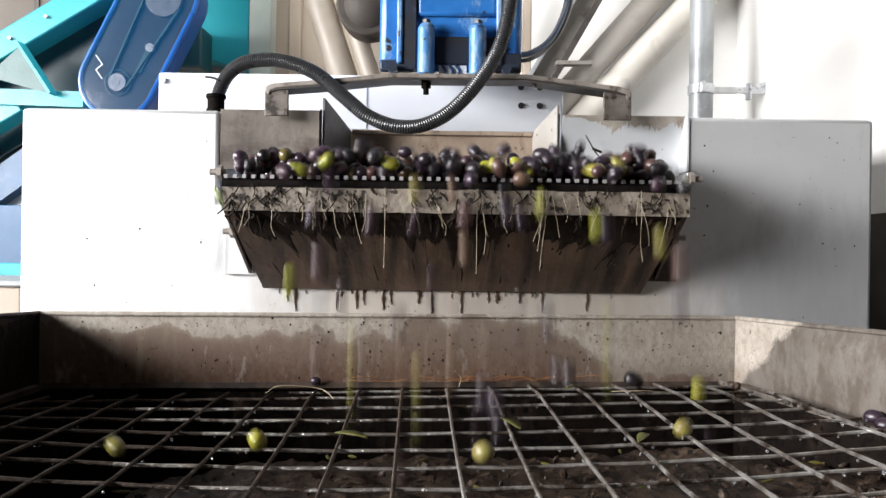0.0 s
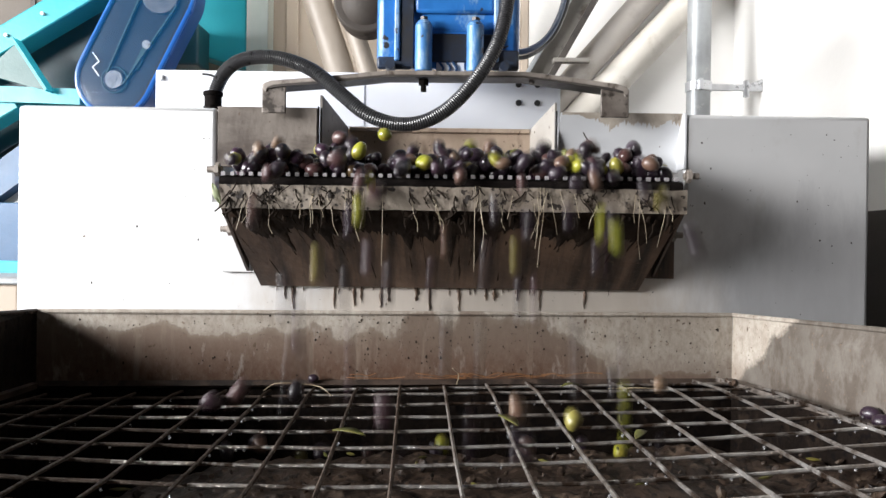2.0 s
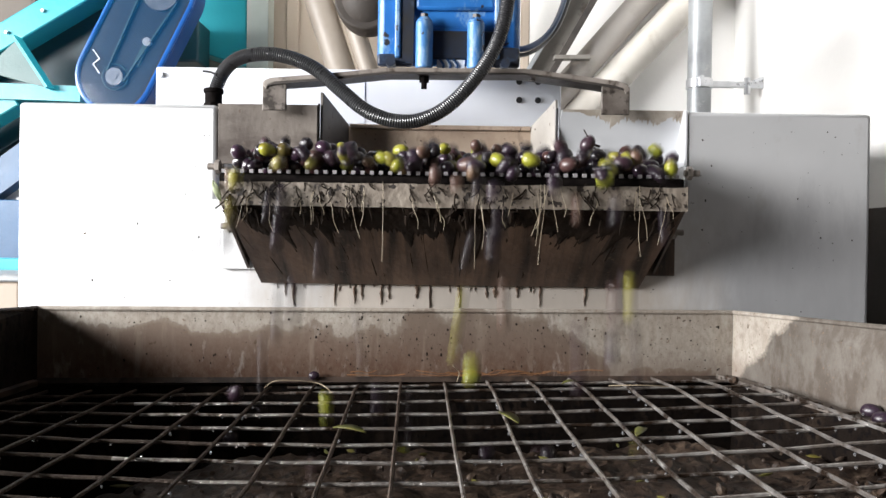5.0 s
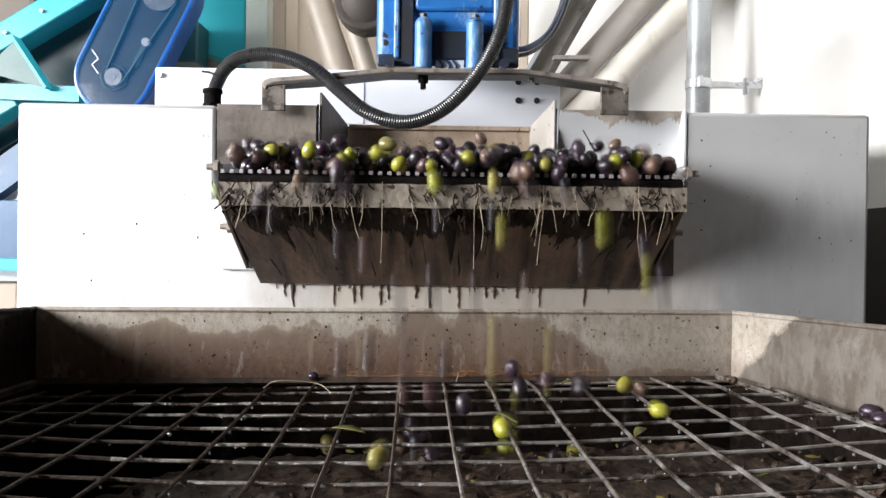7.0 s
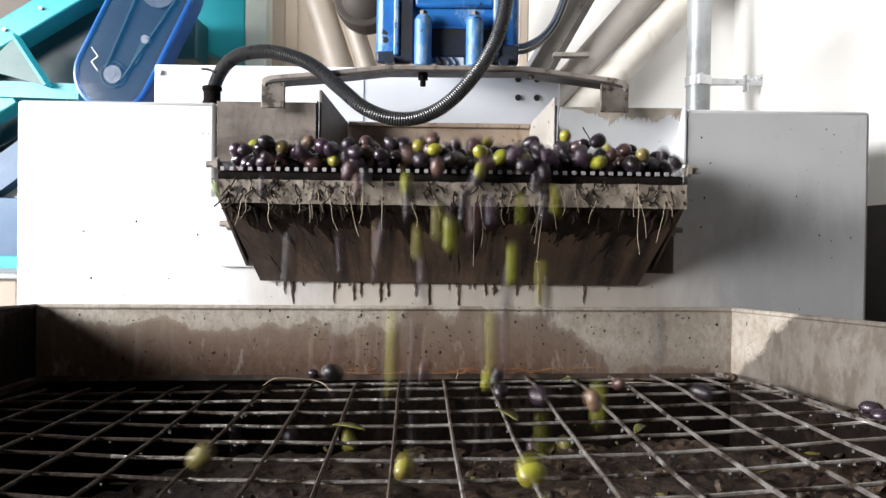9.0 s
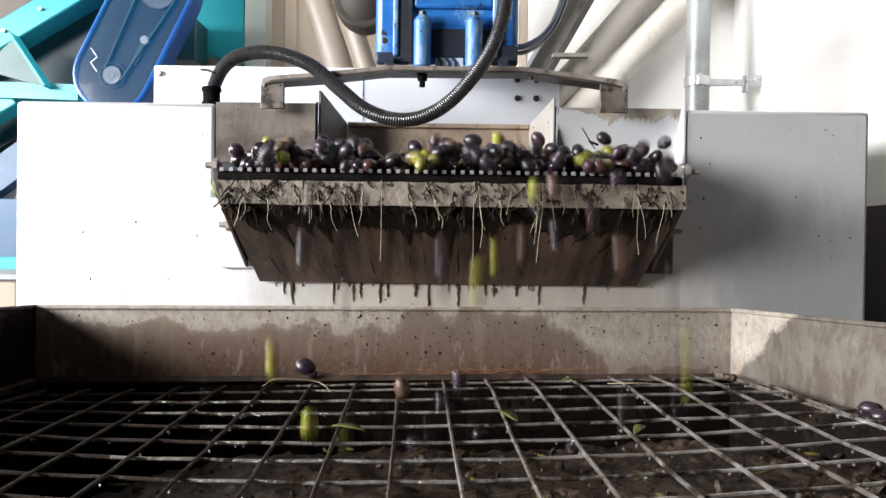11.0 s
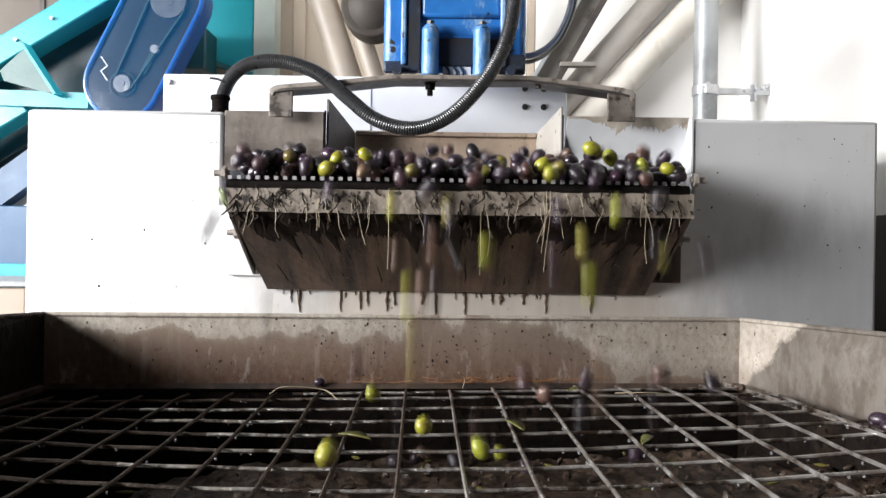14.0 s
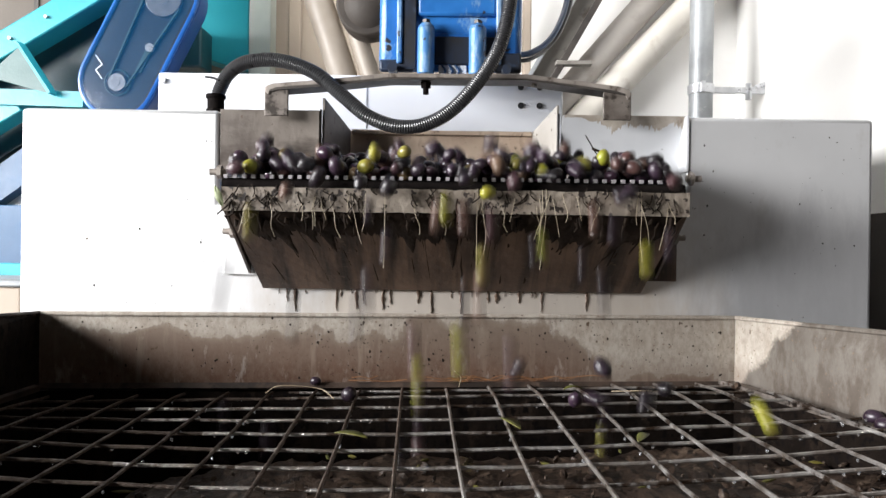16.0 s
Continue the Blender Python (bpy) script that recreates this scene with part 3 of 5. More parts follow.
    part("strap_foot", boxes((0.190, 0.2235, 0.884, 0.888, 0.1575, 0.1915)), STRAPDARK, m, bevel=0.001)
    part("motor_bolt", rods(((-0.0235, 0.898, 0.188), (-0.0235, 0.898, 0.212), 0.0035, 12), ((-0.0235, 0.898, 0.196), (-0.0235, 0.898, 0.2045), 0.0068, 6)), BELT, m, "dark hexagon nut and bolt")
    for x in (0.108, 0.133):
        part("rivet", rods(((x, 0.897, 0.1985), (x, 0.897, 0.2035), 0.0035, 10)), DARKMETAL, m)

    return m


WASHER = washer()


def motor():
    m = tagged(root("vibration_motor", 0.006, 0.98, 0.2165), "blue chipped cast iron vibration motor bolted to the strap", "motor")
    prof = [(0.932, 0.2225), (0.97, 0.2345), (1.02, 0.262), (1.09, 0.31), (1.10, 0.42), (0.932, 0.42)]
    bm = bmesh.new()
    sides = [[bm.verts.new((x, y, z)) for y, z in prof] for x in (-0.0845, 0.0965)]
    bm.faces.new(sides[0]), bm.faces.new(sides[1][::-1])
    for i in range(len(prof)):
        j = (i + 1) % len(prof)
        bm.faces.new((sides[0][j], sides[0][i], sides[1][i], sides[1][j]))
    part("body", bm, BLUE, m, "blue cast motor body with chipped paint", bevel=0.009)
    for x in (-0.0245, 0.0395):
        bm = rods(((x, 0.918, 0.2168), (x, 0.918, 0.275), 0.0108, 18), ((x, 0.918, 0.275), (x, 0.918, 0.281), 0.0108, 18, 0.006))
        box(bm, x - 0.0085, x + 0.0085, 0.92, 0.936, 0.2168, 0.275)
        part("foot", bm, FOOTBLUE, m, "worn blue foot with light put into its colour", bevel=0.0015)
        part("foot_bolt", rods(((x, 0.918, 0.281), (x, 0.918, 0.285), 0.005, 6)), DARKMETAL, m)
    part("foot_web", boxes((-0.0145, 0.030, 0.9285, 0.933, 0.2325, 0.272)), BLUE, m, bevel=0.002)
    # Recess, gap and skirts are dark blocks standing in for shade.
    part("recess", boxes((-0.0145, 0.062, 0.9265, 0.9315, 0.232, 0.2675)), MOTORDARK, m, "dark slab holding the shade between the feet", bevel=0.002)
    part("wire_slot", boxes((-0.0085, 0.0265, 0.9295, 0.9325, 0.2185, 0.2315)), REAR, m, "pale cable slot between the feet")
    for x in (-0.058, 0.0665):
        part("rib", boxes((x - 0.0035, x + 0.0035, 0.922, 0.934, 0.232, 0.42)), FOOTBLUE, m, bevel=0.002)
    part("cover_band", boxes((-0.036, 0.064, 0.925, 0.933, 0.293, 0.42)), BLUE, m, bevel=0.004)
    part("gap", boxes((-0.052, -0.038, 0.924, 0.933, 0.225, 0.42)), MOTORDARK, m, "dark strip for the shaded gap beside the cover")
    part("skirt", boxes((-0.0835, -0.04, 0.927, 0.937, 0.2228, 0.238)), MOTORDARK, m, bevel=0.003)
    part("skirt", boxes((0.062, 0.0955, 0.927, 0.937, 0.2228, 0.248)), MOTORDARK, m, bevel=0.003)
    for x in (-0.066, 0.076):
        part("clamp_bolt", rods(((x, 0.914, 0.2245), (x, 0.933, 0.2245), 0.006, 12)), MOTORDARK, m)
    for i, x in enumerate((-0.003, 0.006, 0.014)):
        part("lead", sweep(bmesh.new(), glide(((x, 0.9285, 0.2175), (x + 0.003, 0.9275, 0.224), (x - 0.002, 0.9285, 0.232)), 5), 0.0016, 6), CABLEBLUE, m)


motor()


def conduit():
    m = tagged(root("flexible_conduit", -0.289, 0.93, 0.1656), "black ribbed flexible cable conduit looping to the motor", "conduit")
    pts = [(-0.289, 0.93, 0.176), (-0.2845, 0.93, 0.196), (-0.269, 0.92, 0.2165), (-0.2415, 0.905, 0.2265), (-0.2, 0.89, 0.2245), (-0.157, 0.88, 0.2085), (-0.1195, 0.87, 0.178),
           (-0.0906, 0.862, 0.1545), (-0.0574, 0.86, 0.1425), (-0.0245, 0.86, 0.1445), (0.0082, 0.86, 0.1623), (0.0406, 0.862, 0.1985), (0.0635, 0.866, 0.24),
           (0.075, 0.87, 0.292), (0.078, 0.88, 0.36), (0.074, 0.92, 0.43)]
    line = glide(pts, 60)
    # even steps along the curve, four to a rib
    out, gap, left = [line[0]], 0.00072, 0.0
    for a, b in zip(line, line[1:]):
        d = (b - a).length
        while left + d >= gap:
            a = a.lerp(b, (gap - left) / d)
            d, left = (b - a).length, 0.0
            out.append(a)
        left += d
    wave = (0.0087, 0.0084, 0.0077, 0.0084)
    part("hose", sweep(bmesh.new(), out, lambda i: wave[i % 4], 14), BLACK, m, "shiny black ribbed hose")
    part("gland", rods(((-0.289, 0.93, 0.1657), (-0.289, 0.93, 0.172), 0.0125, 6), ((-0.289, 0.93, 0.172), (-0.289, 0.93, 0.188), 0.0105, 16),
                       ((-0.289, 0.93, 0.185), (-0.289, 0.93, 0.1905), 0.0122, 16)), BELT, m, "black conduit gland", bevel=0.001)
    part("cable_tie", sweep(bmesh.new(), glide(((-0.282, 0.918, 0.206), (-0.29, 0.92, 0.2095), (-0.3, 0.922, 0.211)), 4), 0.0016, 6), BLACK, m)


conduit()


# ---- the hopper and its grid ----
def hopper():
    m = tagged(root("receiving_hopper", -0.03, 0.4, -HZ), "muddy sheet steel receiving hopper with damp stains", "hopper")
    bl, br = (-0.443, 0.812), (0.352, 0.885)
    def wall(name, a, b, at, bt, low, thick, label="", mat=HOPPER):
        bm = slab(bmesh.new(), ((a[0], a[1], -0.162), (b[0], b[1], -0.162), bt, at), thick)
        part(name, bm, mat, m, label)
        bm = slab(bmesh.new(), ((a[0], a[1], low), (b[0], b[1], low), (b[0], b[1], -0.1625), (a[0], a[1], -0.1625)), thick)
        part("lower_wall", bm, SHADEMUD, m, "muddy sheet below the grid with shade in its colour")
    wall("back_wall", bl, br, (-0.443, 0.812, -0.0772), (0.352, 0.885, -0.0777), -0.4, -0.003, "stained back sheet of the hopper")
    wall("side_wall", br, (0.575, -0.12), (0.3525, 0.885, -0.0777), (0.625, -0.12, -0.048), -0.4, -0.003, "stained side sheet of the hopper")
    # Left sheet: the shade on it is put into its colour.
    wall("side_wall", (-0.475, -0.12), bl, (-0.6, -0.12, -0.048), (-0.443, 0.812, -0.0772), -0.4, -0.003, "dark side sheet of the hopper with shade in its colour", SHADEMUD)
    wall("front_wall", (0.575, -0.12), (-0.475, -0.12), (0.625, -0.12, -0.048), (-0.6, -0.12, -0.048), -0.4, -0.003)
    # folded rims along the top
    rim = [((-0.443, 0.812, -0.0772), (0.352, 0.885, -0.0777)), ((0.3525, 0.885, -0.0777), (0.625, -0.12, -0.048)), ((-0.443, 0.812, -0.0772), (-0.6, -0.12, -0.048))]
    for a, b in rim:
        # The left rim is darkened like its sheet, to stand for shade.
        part("rim", sweep(bmesh.new(), [Vector(a), Vector(b)], 0.0028, 8), MUD if b[0] < 0 else HOPPER, m)
    # angle irons that carry the grid
    for a, b in (((-0.44, 0.806, -0.157), (0.35, 0.879, -0.157)), ((0.347, 0.875, -0.157), (0.568, -0.11, -0.157)), ((-0.438, 0.8, -0.157), (-0.468, -0.11, -0.157))):
        part("ledge", sweep(bmesh.new(), [Vector(a), Vector(b)], 0.0045, 4), LEDGE, m, "rusty brown ledge under the grid")
    part("side_ledge", slab(bmesh.new(), ((0.3465, 0.874, -0.1545), (0.328, 0.868, -0.1545), (0.546, -0.115, -0.1545), (0.5685, -0.11, -0.1545)), 0.003), SIDELEDGE, m, "brown flat ledge along the side sheet")
    part("ledge_lip", slab(bmesh.new(), ((0.3283, 0.868, -0.1545), (0.3265, 0.868, -0.1545), (0.5442, -0.115, -0.1545), (0.5462, -0.115, -0.1545)), 0.005), STRAPDARK, m, "bare steel lip of the side ledge")
    # sloping bottom, thick with mud
    bm = bmesh.new()
    nx, ny = 170, 170
    vs = {}
    for i in range(nx + 1):
        for j in range(ny + 1):
            b = j / ny
            y = -0.115 + b * 0.99
            x = -0.47 + (i / nx) * 1.03
            edge = 0.73 + 0.13 * min(x, 0.2) + 0.05 * noise.noise(Vector((x * 7, 2.0, 0)))
            z = max(-0.39, -0.207 - 1.1 * max(0, y - edge)) + 0.012 * noise.noise(Vector((x * 14, y * 14, 0))) + 0.006 * noise.noise(Vector((x * 45, y * 45, 3)))
            z = max(-0.39, z - 0.2 * max(0, -0.17 - x)) + 0.004 * noise.noise(Vector((x * 110, y * 110, 5)))
            vs[i, j] = bm.verts.new((x, y, z))
    for i in range(nx):
        for j in range(ny):
            bm.faces.new((vs[i, j], vs[i + 1, j], vs[i + 1, j + 1], vs[i, j + 1]))
    part("sludge_bed", bm, MUD, m, "wet brown mud on the hopper floor")
    for x in (-0.4, 0.45):
        for y in (-0.05, 0.7):
            part("leg", boxes((x - 0.02, x + 0.02, y - 0.02, y + 0.02, -HZ, -0.38)), GALV, m)


hopper()


def grid_height(x, y):
    """The grid sags between its ledges."""
    s = math.sin(math.pi * min(max((0.775 - y) / 0.997, 0), 1))
    return -(0.16 - 0.061 * (0.85 - y) - 0.0261 * x + 0.0339 * max(0, 1 - ((x - 0.0248) / 0.45) ** 2) * s)


def left_edge(y):
    return -0.438 - (0.8 - y) * 0.033


def right_edge(y):
    return 0.349 + (0.876 - y) * 0.222


def grid():
    m = tagged(root("hopper_grid", 0, 0.45, -0.157), "rusty galvanised wire mesh grid over the hopper", "grid")
    rnd = random.Random(5)
    r = 0.00155
    for k in range(-11, 13):
        pts = []
        ph = rnd.uniform(0, 6)
        for j in range(82):
            y = -0.1 + j * 0.01175
            x = 0.0532 + 0.0482 * k + (0.845 - y) * (0.0343 + 0.003 * math.sin(ph)) + 0.0005 * math.sin(y * 9 + ph)
            yb = 0.812 + (x + 0.443) * 0.0918 - 0.008
            if left_edge(y) < x < right_edge(y) - 0.021 and y < yb:
                pts.append(Vector((x, y, grid_height(x, y) + 0.0011 + 0.0003 * math.cos(math.pi * ((y - 0.7386 - x * 0.0161) / 0.0465 + k)))))
        if len(pts) > 2:
            part("wire", sweep(bmesh.new(), pts, lambda i: r * (1.08 + (0.22 if k < 0 else 0.1) * noise.noise(Vector((k * 3.1, i * 0.9, 0)))), 6), DARKWIRE if k < -1 else WIRE, m, "muddy wire with shade in its colour" if k < -1 else "")
    for j in range(-17, 4):
        pts = []
        ph = rnd.uniform(0, 6)
        for i in range(92):
            x = -0.52 + i * 0.01205
            y = 0.7386 + 0.0465 * j + x * 0.0161 + 0.0005 * math.sin(x * 8 + ph)
            if left_edge(y) < x < right_edge(y) - 0.021 and -0.1 < y < 0.812 + (x + 0.443) * 0.0918 - 0.008:
                pts.append(Vector((x, y, grid_height(x, y) - 0.0011 - 0.0003 * math.cos(math.pi * ((x - 0.0532 - (0.845 - y) * 0.0343) / 0.0482 + j)))))
        # where the muddy, shade-darkened stretch of the wire ends
        caked = rnd.uniform(-0.29, -0.12)
        if len(pts) > 2:
            w = part("wire", sweep(bmesh.new(), pts, lambda i: r * (1 + 0.1 * noise.noise(Vector((j * 2.7, i * 0.9, 4)))), 6), WIRE, m)
            w.data.materials.append(DARKWIRE)
            for f in w.data.polygons:
                f.material_index = 1 if f.center.x < caked + 0.03 * noise.noise(f.center * 60) else 0
    # water beads under the wires
    bm = bmesh.new()
    for i in range(260):
        j = rnd.randint(-9, 2)
        x = rnd.uniform(-0.42, 0.45)
        y = 0.7386 + 0.0465 * j + x * 0.0161
        if rnd.random() < 0.4:
            k = rnd.randint(-8, 8)
            y = rnd.uniform(0.35, 0.8)
            x = 0.0532 + 0.0482 * k + (0.845 - y) * 0.0343
        if left_edge(y) + 0.01 < x < right_edge(y) - 0.01:
            q = rnd.uniform(0.0008, 0.0016)
            bmesh.ops.create_icosphere(bm, subdivisions=1, radius=q, matrix=Matrix.Translation((x, y, grid_height(x, y) - 0.0028)) @ Matrix.Diagonal((1, 1, 1.3, 1)))
    tagged(part("dew", bm, BEAD, m, "water beads hanging from the wires"), kind="stuff")


grid()


# ---- what stands behind the machine ----
def stand_pipe():
    m = tagged(root("water_pipe", 0.52, 1.5, -HZ), "grey galvanised water pipe clamped to the wall", "pipe")
    part("tube", rods(((0.52, 1.5, -HZ), (0.52, 1.5, 1.6), 0.0235, 28)), GALV, m)
    part("clamp", rods(((0.52, 1.5, 0.3215), (0.52, 1.5, 0.3405), 0.0262, 28)), STEEL, m, "bright steel pipe clamp", bevel=0.001)
    part("clamp_ear", boxes((0.51, 0.5165, 1.462, 1.477, 0.3205, 0.3415)), STEEL, m)
    part("arm", boxes((0.545, 0.65, 1.496, 1.502, 0.324, 0.338)), STEEL, m, bevel=0.0015)
    part("arm_bolt", rods(((0.617, 1.499, 0.312), (0.617, 1.499, 0.345), 0.0065, 8), ((0.63, 1.499, 0.336), (0.65, 1.499, 0.345), 0.005, 8)), STEEL, m)


stand_pipe()


def backdrop_steel():
    b = tagged(root("slanted_steel_channel", 0.2, 1.55, 0.2), "galvanised steel channel leaning up behind the machine", "beam")
    def along(shift, wide, y, deep):
        """A strip of the channel, shifted square to its run."""
        return bar(bmesh.new(), (0.132 + 0.873 * shift, y, 0.24 - 0.488 * shift), (0.479 + 0.873 * shift, y, 0.86 - 0.488 * shift), wide, deep)
    part("channel", along(0.0, 0.036, 1.555, 0.01), CHANNEL, b, bevel=0.001)
    # Flange paler and lip darker than the web: light and shade by material.
    part("channel_flange", along(-0.022, 0.009, 1.545, 0.04), GALV, b, "edge of the channel with light put into its colour", bevel=0.001)
    part("channel_lip", along(0.0235, 0.013, 1.545, 0.04), DARKMETAL, b, bevel=0.001)
    part("cross_strut", bar(bmesh.new(), (0.228, 1.53, 0.388), (0.303, 1.53, 0.389), 0.0085, 0.02), CHANNEL, b, bevel=0.001)
    for a, e, r, mat, lab in (((0.1414, 1.60, 0.2), (0.612, 1.60, 0.745), 0.029, GREIGE, "greige slanting pipe on the wall"), ((0.218, 1.603, 0.2), (0.6, 1.603, 0.608), 0.034, OLDWHITE, "yellowed white slanting pipe on the wall")):
        t = tagged(root("slanting_pipe", a[0], a[1], 0.2), lab, "pipe", "pipes on the wall")
        part("tube", rods((a, e, r, 24)), mat, t)
    t = tagged(root("beige_partition", -0.25, 1.6, -HZ), "beige sheet metal partition with folded seams", "panel")
    part("panel", boxes((-1.9, 0.12, 1.642, 1.649, -HZ, 1.5)), BEIGE, t)
    for x in (-0.335, 0.235 - 0.11):
        part("fold", boxes((x - 0.014, x + 0.014, 1.63, 1.642, -HZ, 1.5)), BEIGE, t, bevel=0.003)
    for a, b2, r in (((0.265, 1.52, -HZ), (-0.301, 1.52, 0.62), 0.029), ((0.323, 1.5, -HZ), (-0.243, 1.5, 0.62), 0.019)):
        t = tagged(root("leaning_pipe", a[0], a[1], -HZ), "tan painted pipe leaning behind the motor", "pipe", "tan pipes")
        part("tube", rods((a, b2, r, 20)), TAN, t)
    t = tagged(root("feed_drum", -0.16, 1.46, 0.4), "brown dirty rounded drum end", "drum")
    bm = bmesh.new()
    bmesh.ops.create_uvsphere(bm, u_segments=28, v_segments=16, radius=0.062, matrix=Matrix.Translation((-0.150, 1.44, 0.464)) @ Matrix.Diagonal((0.95, 1, 1, 1)))
    part("shell", bm, DRUM, t)
    part("rim", rods(((-0.150, 1.40, 0.464), (-0.150, 1.44, 0.464), 0.06, 28)), DRUM, t, bevel=0.004)
    t = tagged(root("motor_cable", 0.1, 0.97, 0.26), "dark blue electric cables running up from the motor", "cable")
    part("cable", sweep(bmesh.new(), glide(((0.094, 0.97, 0.2565), (0.112, 0.98, 0.262), (0.135, 1.0, 0.28), (0.155, 1.02, 0.31), (0.172, 1.05, 0.36), (0.18, 1.08, 0.44)), 8), 0.004, 8), CABLEBLUE, t)
    part("cable", sweep(bmesh.new(), glide(((0.094, 0.972, 0.249), (0.114, 0.985, 0.256), (0.139, 1.01, 0.277), (0.161, 1.03, 0.31), (0.18, 1.06, 0.365), (0.19, 1.1, 0.45)), 8), 0.003, 8), BLACK, t)
    t = tagged(root("wall_conduit", 0.17, 1.56, 0.3), "cream painted conduit on the wall", "conduit")
    part("tube", boxes((0.165, 0.182, 1.57, 1.6, 0.2, 1.5)), BEIGE, t, bevel=0.003)


backdrop_steel()


def conveyor():
    m = tagged(root("teal_conveyor", -0.8, 1.5, -HZ), "teal painted inclined conveyor frame with blue parts", "conveyor")
    part("upper_rail", bar(bmesh.new(), (-1.55, 1.47, -0.03), (-0.35, 1.47, 0.705), 0.05, 0.06), TEAL, m, "teal painted rail", bevel=0.003)
    for i in range(5):
        x = -0.99 + i * 0.07
        z = -0.03 + (x + 1.55) * 0.6125
        part("rail_bolt", rods(((x, 1.434, z), (x, 1.441, z), 0.0034, 8)), STEEL, m)
    # Sheet standing in for the shadow under the rail.
    part("under_shadow_plate", bar(bmesh.new(), (-1.5, 1.53, -0.07), (-0.62, 1.53, 0.471), 0.20, 0.03), TEALSHADE, m, "plate under the rail with shade in its teal")
    part("lower_rail", bar(bmesh.new(), (-1.5, 1.46, -0.13), (-0.835, 1.46, 0.277), 0.045, 0.05), TEAL, m, bevel=0.003)
    bm = prism(bmesh.new(), [(-0.822, 0.383), (-0.755, 0.285), (-0.865, 0.315), (-0.873, 0.335)], 1.425, 1.432)
    part("gusset", bm, GUSSET, m, "grey teal gusset plate", bevel=0.001)
    part("gusset_edge", bar(bmesh.new(), (-0.8175, 1.415, 0.3835), (-0.752, 1.415, 0.286), 0.005, 0.03), TEAL, m)
    part("cross_rail", bar(bmesh.new(), (-0.88, 1.44, 0.283), (-0.70, 1.44, 0.279), 0.03, 0.03), TEAL, m)
    part("blue_rail", bar(bmesh.new(), (-1.4, 1.5, -0.26), (-0.76, 1.5, 0.215), 0.06, 0.05), NAVY, m)
    part("white_side_sheet", bar(bmesh.new(), (-1.4, 1.52, -0.36), (-0.76, 1.52, 0.135), 0.08, 0.02), PANEL, m)
    part("blue_leg", boxes((-1.1, -0.78, 1.46, 1.5, -0.05, 0.075)), NAVY, m, bevel=0.002)
    part("teal_foot_rail", boxes((-1.1, -0.7, 1.45, 1.5, -0.075, -0.04)), TEAL, m, bevel=0.002)
    part("foot", boxes((-0.95, -0.88, 1.42, 1.5, -HZ, -0.07)), NAVY, m)
    # head box of the conveyor
    part("head_box", prism(bmesh.new(), [(-0.553, 0.465), (-0.518, 0.40), (-0.42, 0.37), (-0.42, 0.9), (-0.55, 0.9)], 1.57, 1.64), TEAL, m, "teal painted head box", bevel=0.003)
    part("side_sheet", boxes((-0.4195, -0.373, 1.57, 1.62, 0.3, 0.9)), TEALGREY, m, "grey green side sheet", bevel=0.002)
    for x, z in ((-0.555, 0.385), (-0.53, 0.36), (-0.565, 0.345)):
        part("shaft_bolt", rods(((x, 1.4, z), (x, 1.46, z), 0.008, 10)), DARKMETAL, m)
    # Added block that stands in for the shadow between guard and head box.
    part("shade_block", boxes((-0.56, -0.495, 1.49, 1.565, 0.36, 0.445)), TEALSHADE, m, bevel=0.004)
    # belt guard
    p, q = (-0.618, 0.307), (-0.538, 0.47)
    g = part("belt_guard", prism(bmesh.new(), capsule(p, q, 0.0735), 1.392, 1.442), GUARDBLUE, m, "blue belt guard with a clear cover", bevel=0.004)
    ring = bmesh.new()
    line = [Vector((x, 1.388, z)) for x, z in capsule(p, q, 0.069)]
    sweep(ring, line + [line[0]], 0.0045, 8)
    part("guard_rim", ring, RIMBLUE, g)
    part("guard_inside", prism(bmesh.new(), capsule(p, q, 0.0655), 1.3895, 1.3918), GUARDINSIDE, g, "dark inside of the guard")
    part("clear_cover", prism(bmesh.new(), capsule(p, q, 0.066), 1.376, 1.379), COVER, g, "clear bluish plastic cover")
    part("large_pulley", rods(((-0.531, 1.382, 0.462), (-0.531, 1.391, 0.462), 0.034, 32), ((-0.531, 1.381, 0.462), (-0.531, 1.383, 0.462), 0.012, 16)), PULLEY, g, "dull steel pulley", bevel=0.001)
    part("small_pulley", rods(((-0.616, 1.382, 0.304), (-0.616, 1.391, 0.304), 0.0165, 24), ((-0.616, 1.3805, 0.304), (-0.616, 1.383, 0.304), 0.006, 12)), PULLEY, g, "small steel pulley")
    loop = [Vector((-0.616 + 0.024 * math.cos(a), 1.386, 0.304 + 0.024 * math.sin(a))) for a in (math.pi * k / 14 for k in range(29))]
    part("pulley_flange", sweep(bmesh.new(), loop, 0.0013, 6), GUSSET, g)
    part("tension_arm", bar(bmesh.new(), (-0.578, 1.388, 0.325), (-0.556, 1.388, 0.37), 0.012, 0.004), GUSSET, g, bevel=0.001)
    part("tension_roller", rods(((-0.556, 1.382, 0.37), (-0.556, 1.391, 0.37), 0.008, 16)), STEEL, g)
    for s in (-1, 1):
        d = Vector((0.088, 0.148)).normalized()
        nrm = Vector((-d.y, d.x)) * s
        a, b = Vector((-0.616, 0.304)) + nrm * 0.018, Vector((-0.531, 0.462)) + nrm * 0.035
        part("drive_belt", bar(bmesh.new(), (a[0], 1.387, a[1]), (b[0], 1.387, b[1]), 0.003, 0.008), GUSSET, g)
    marks = [(-0.652, 0.352), (-0.640, 0.335), (-0.652, 0.325), (-0.64, 0.308)]
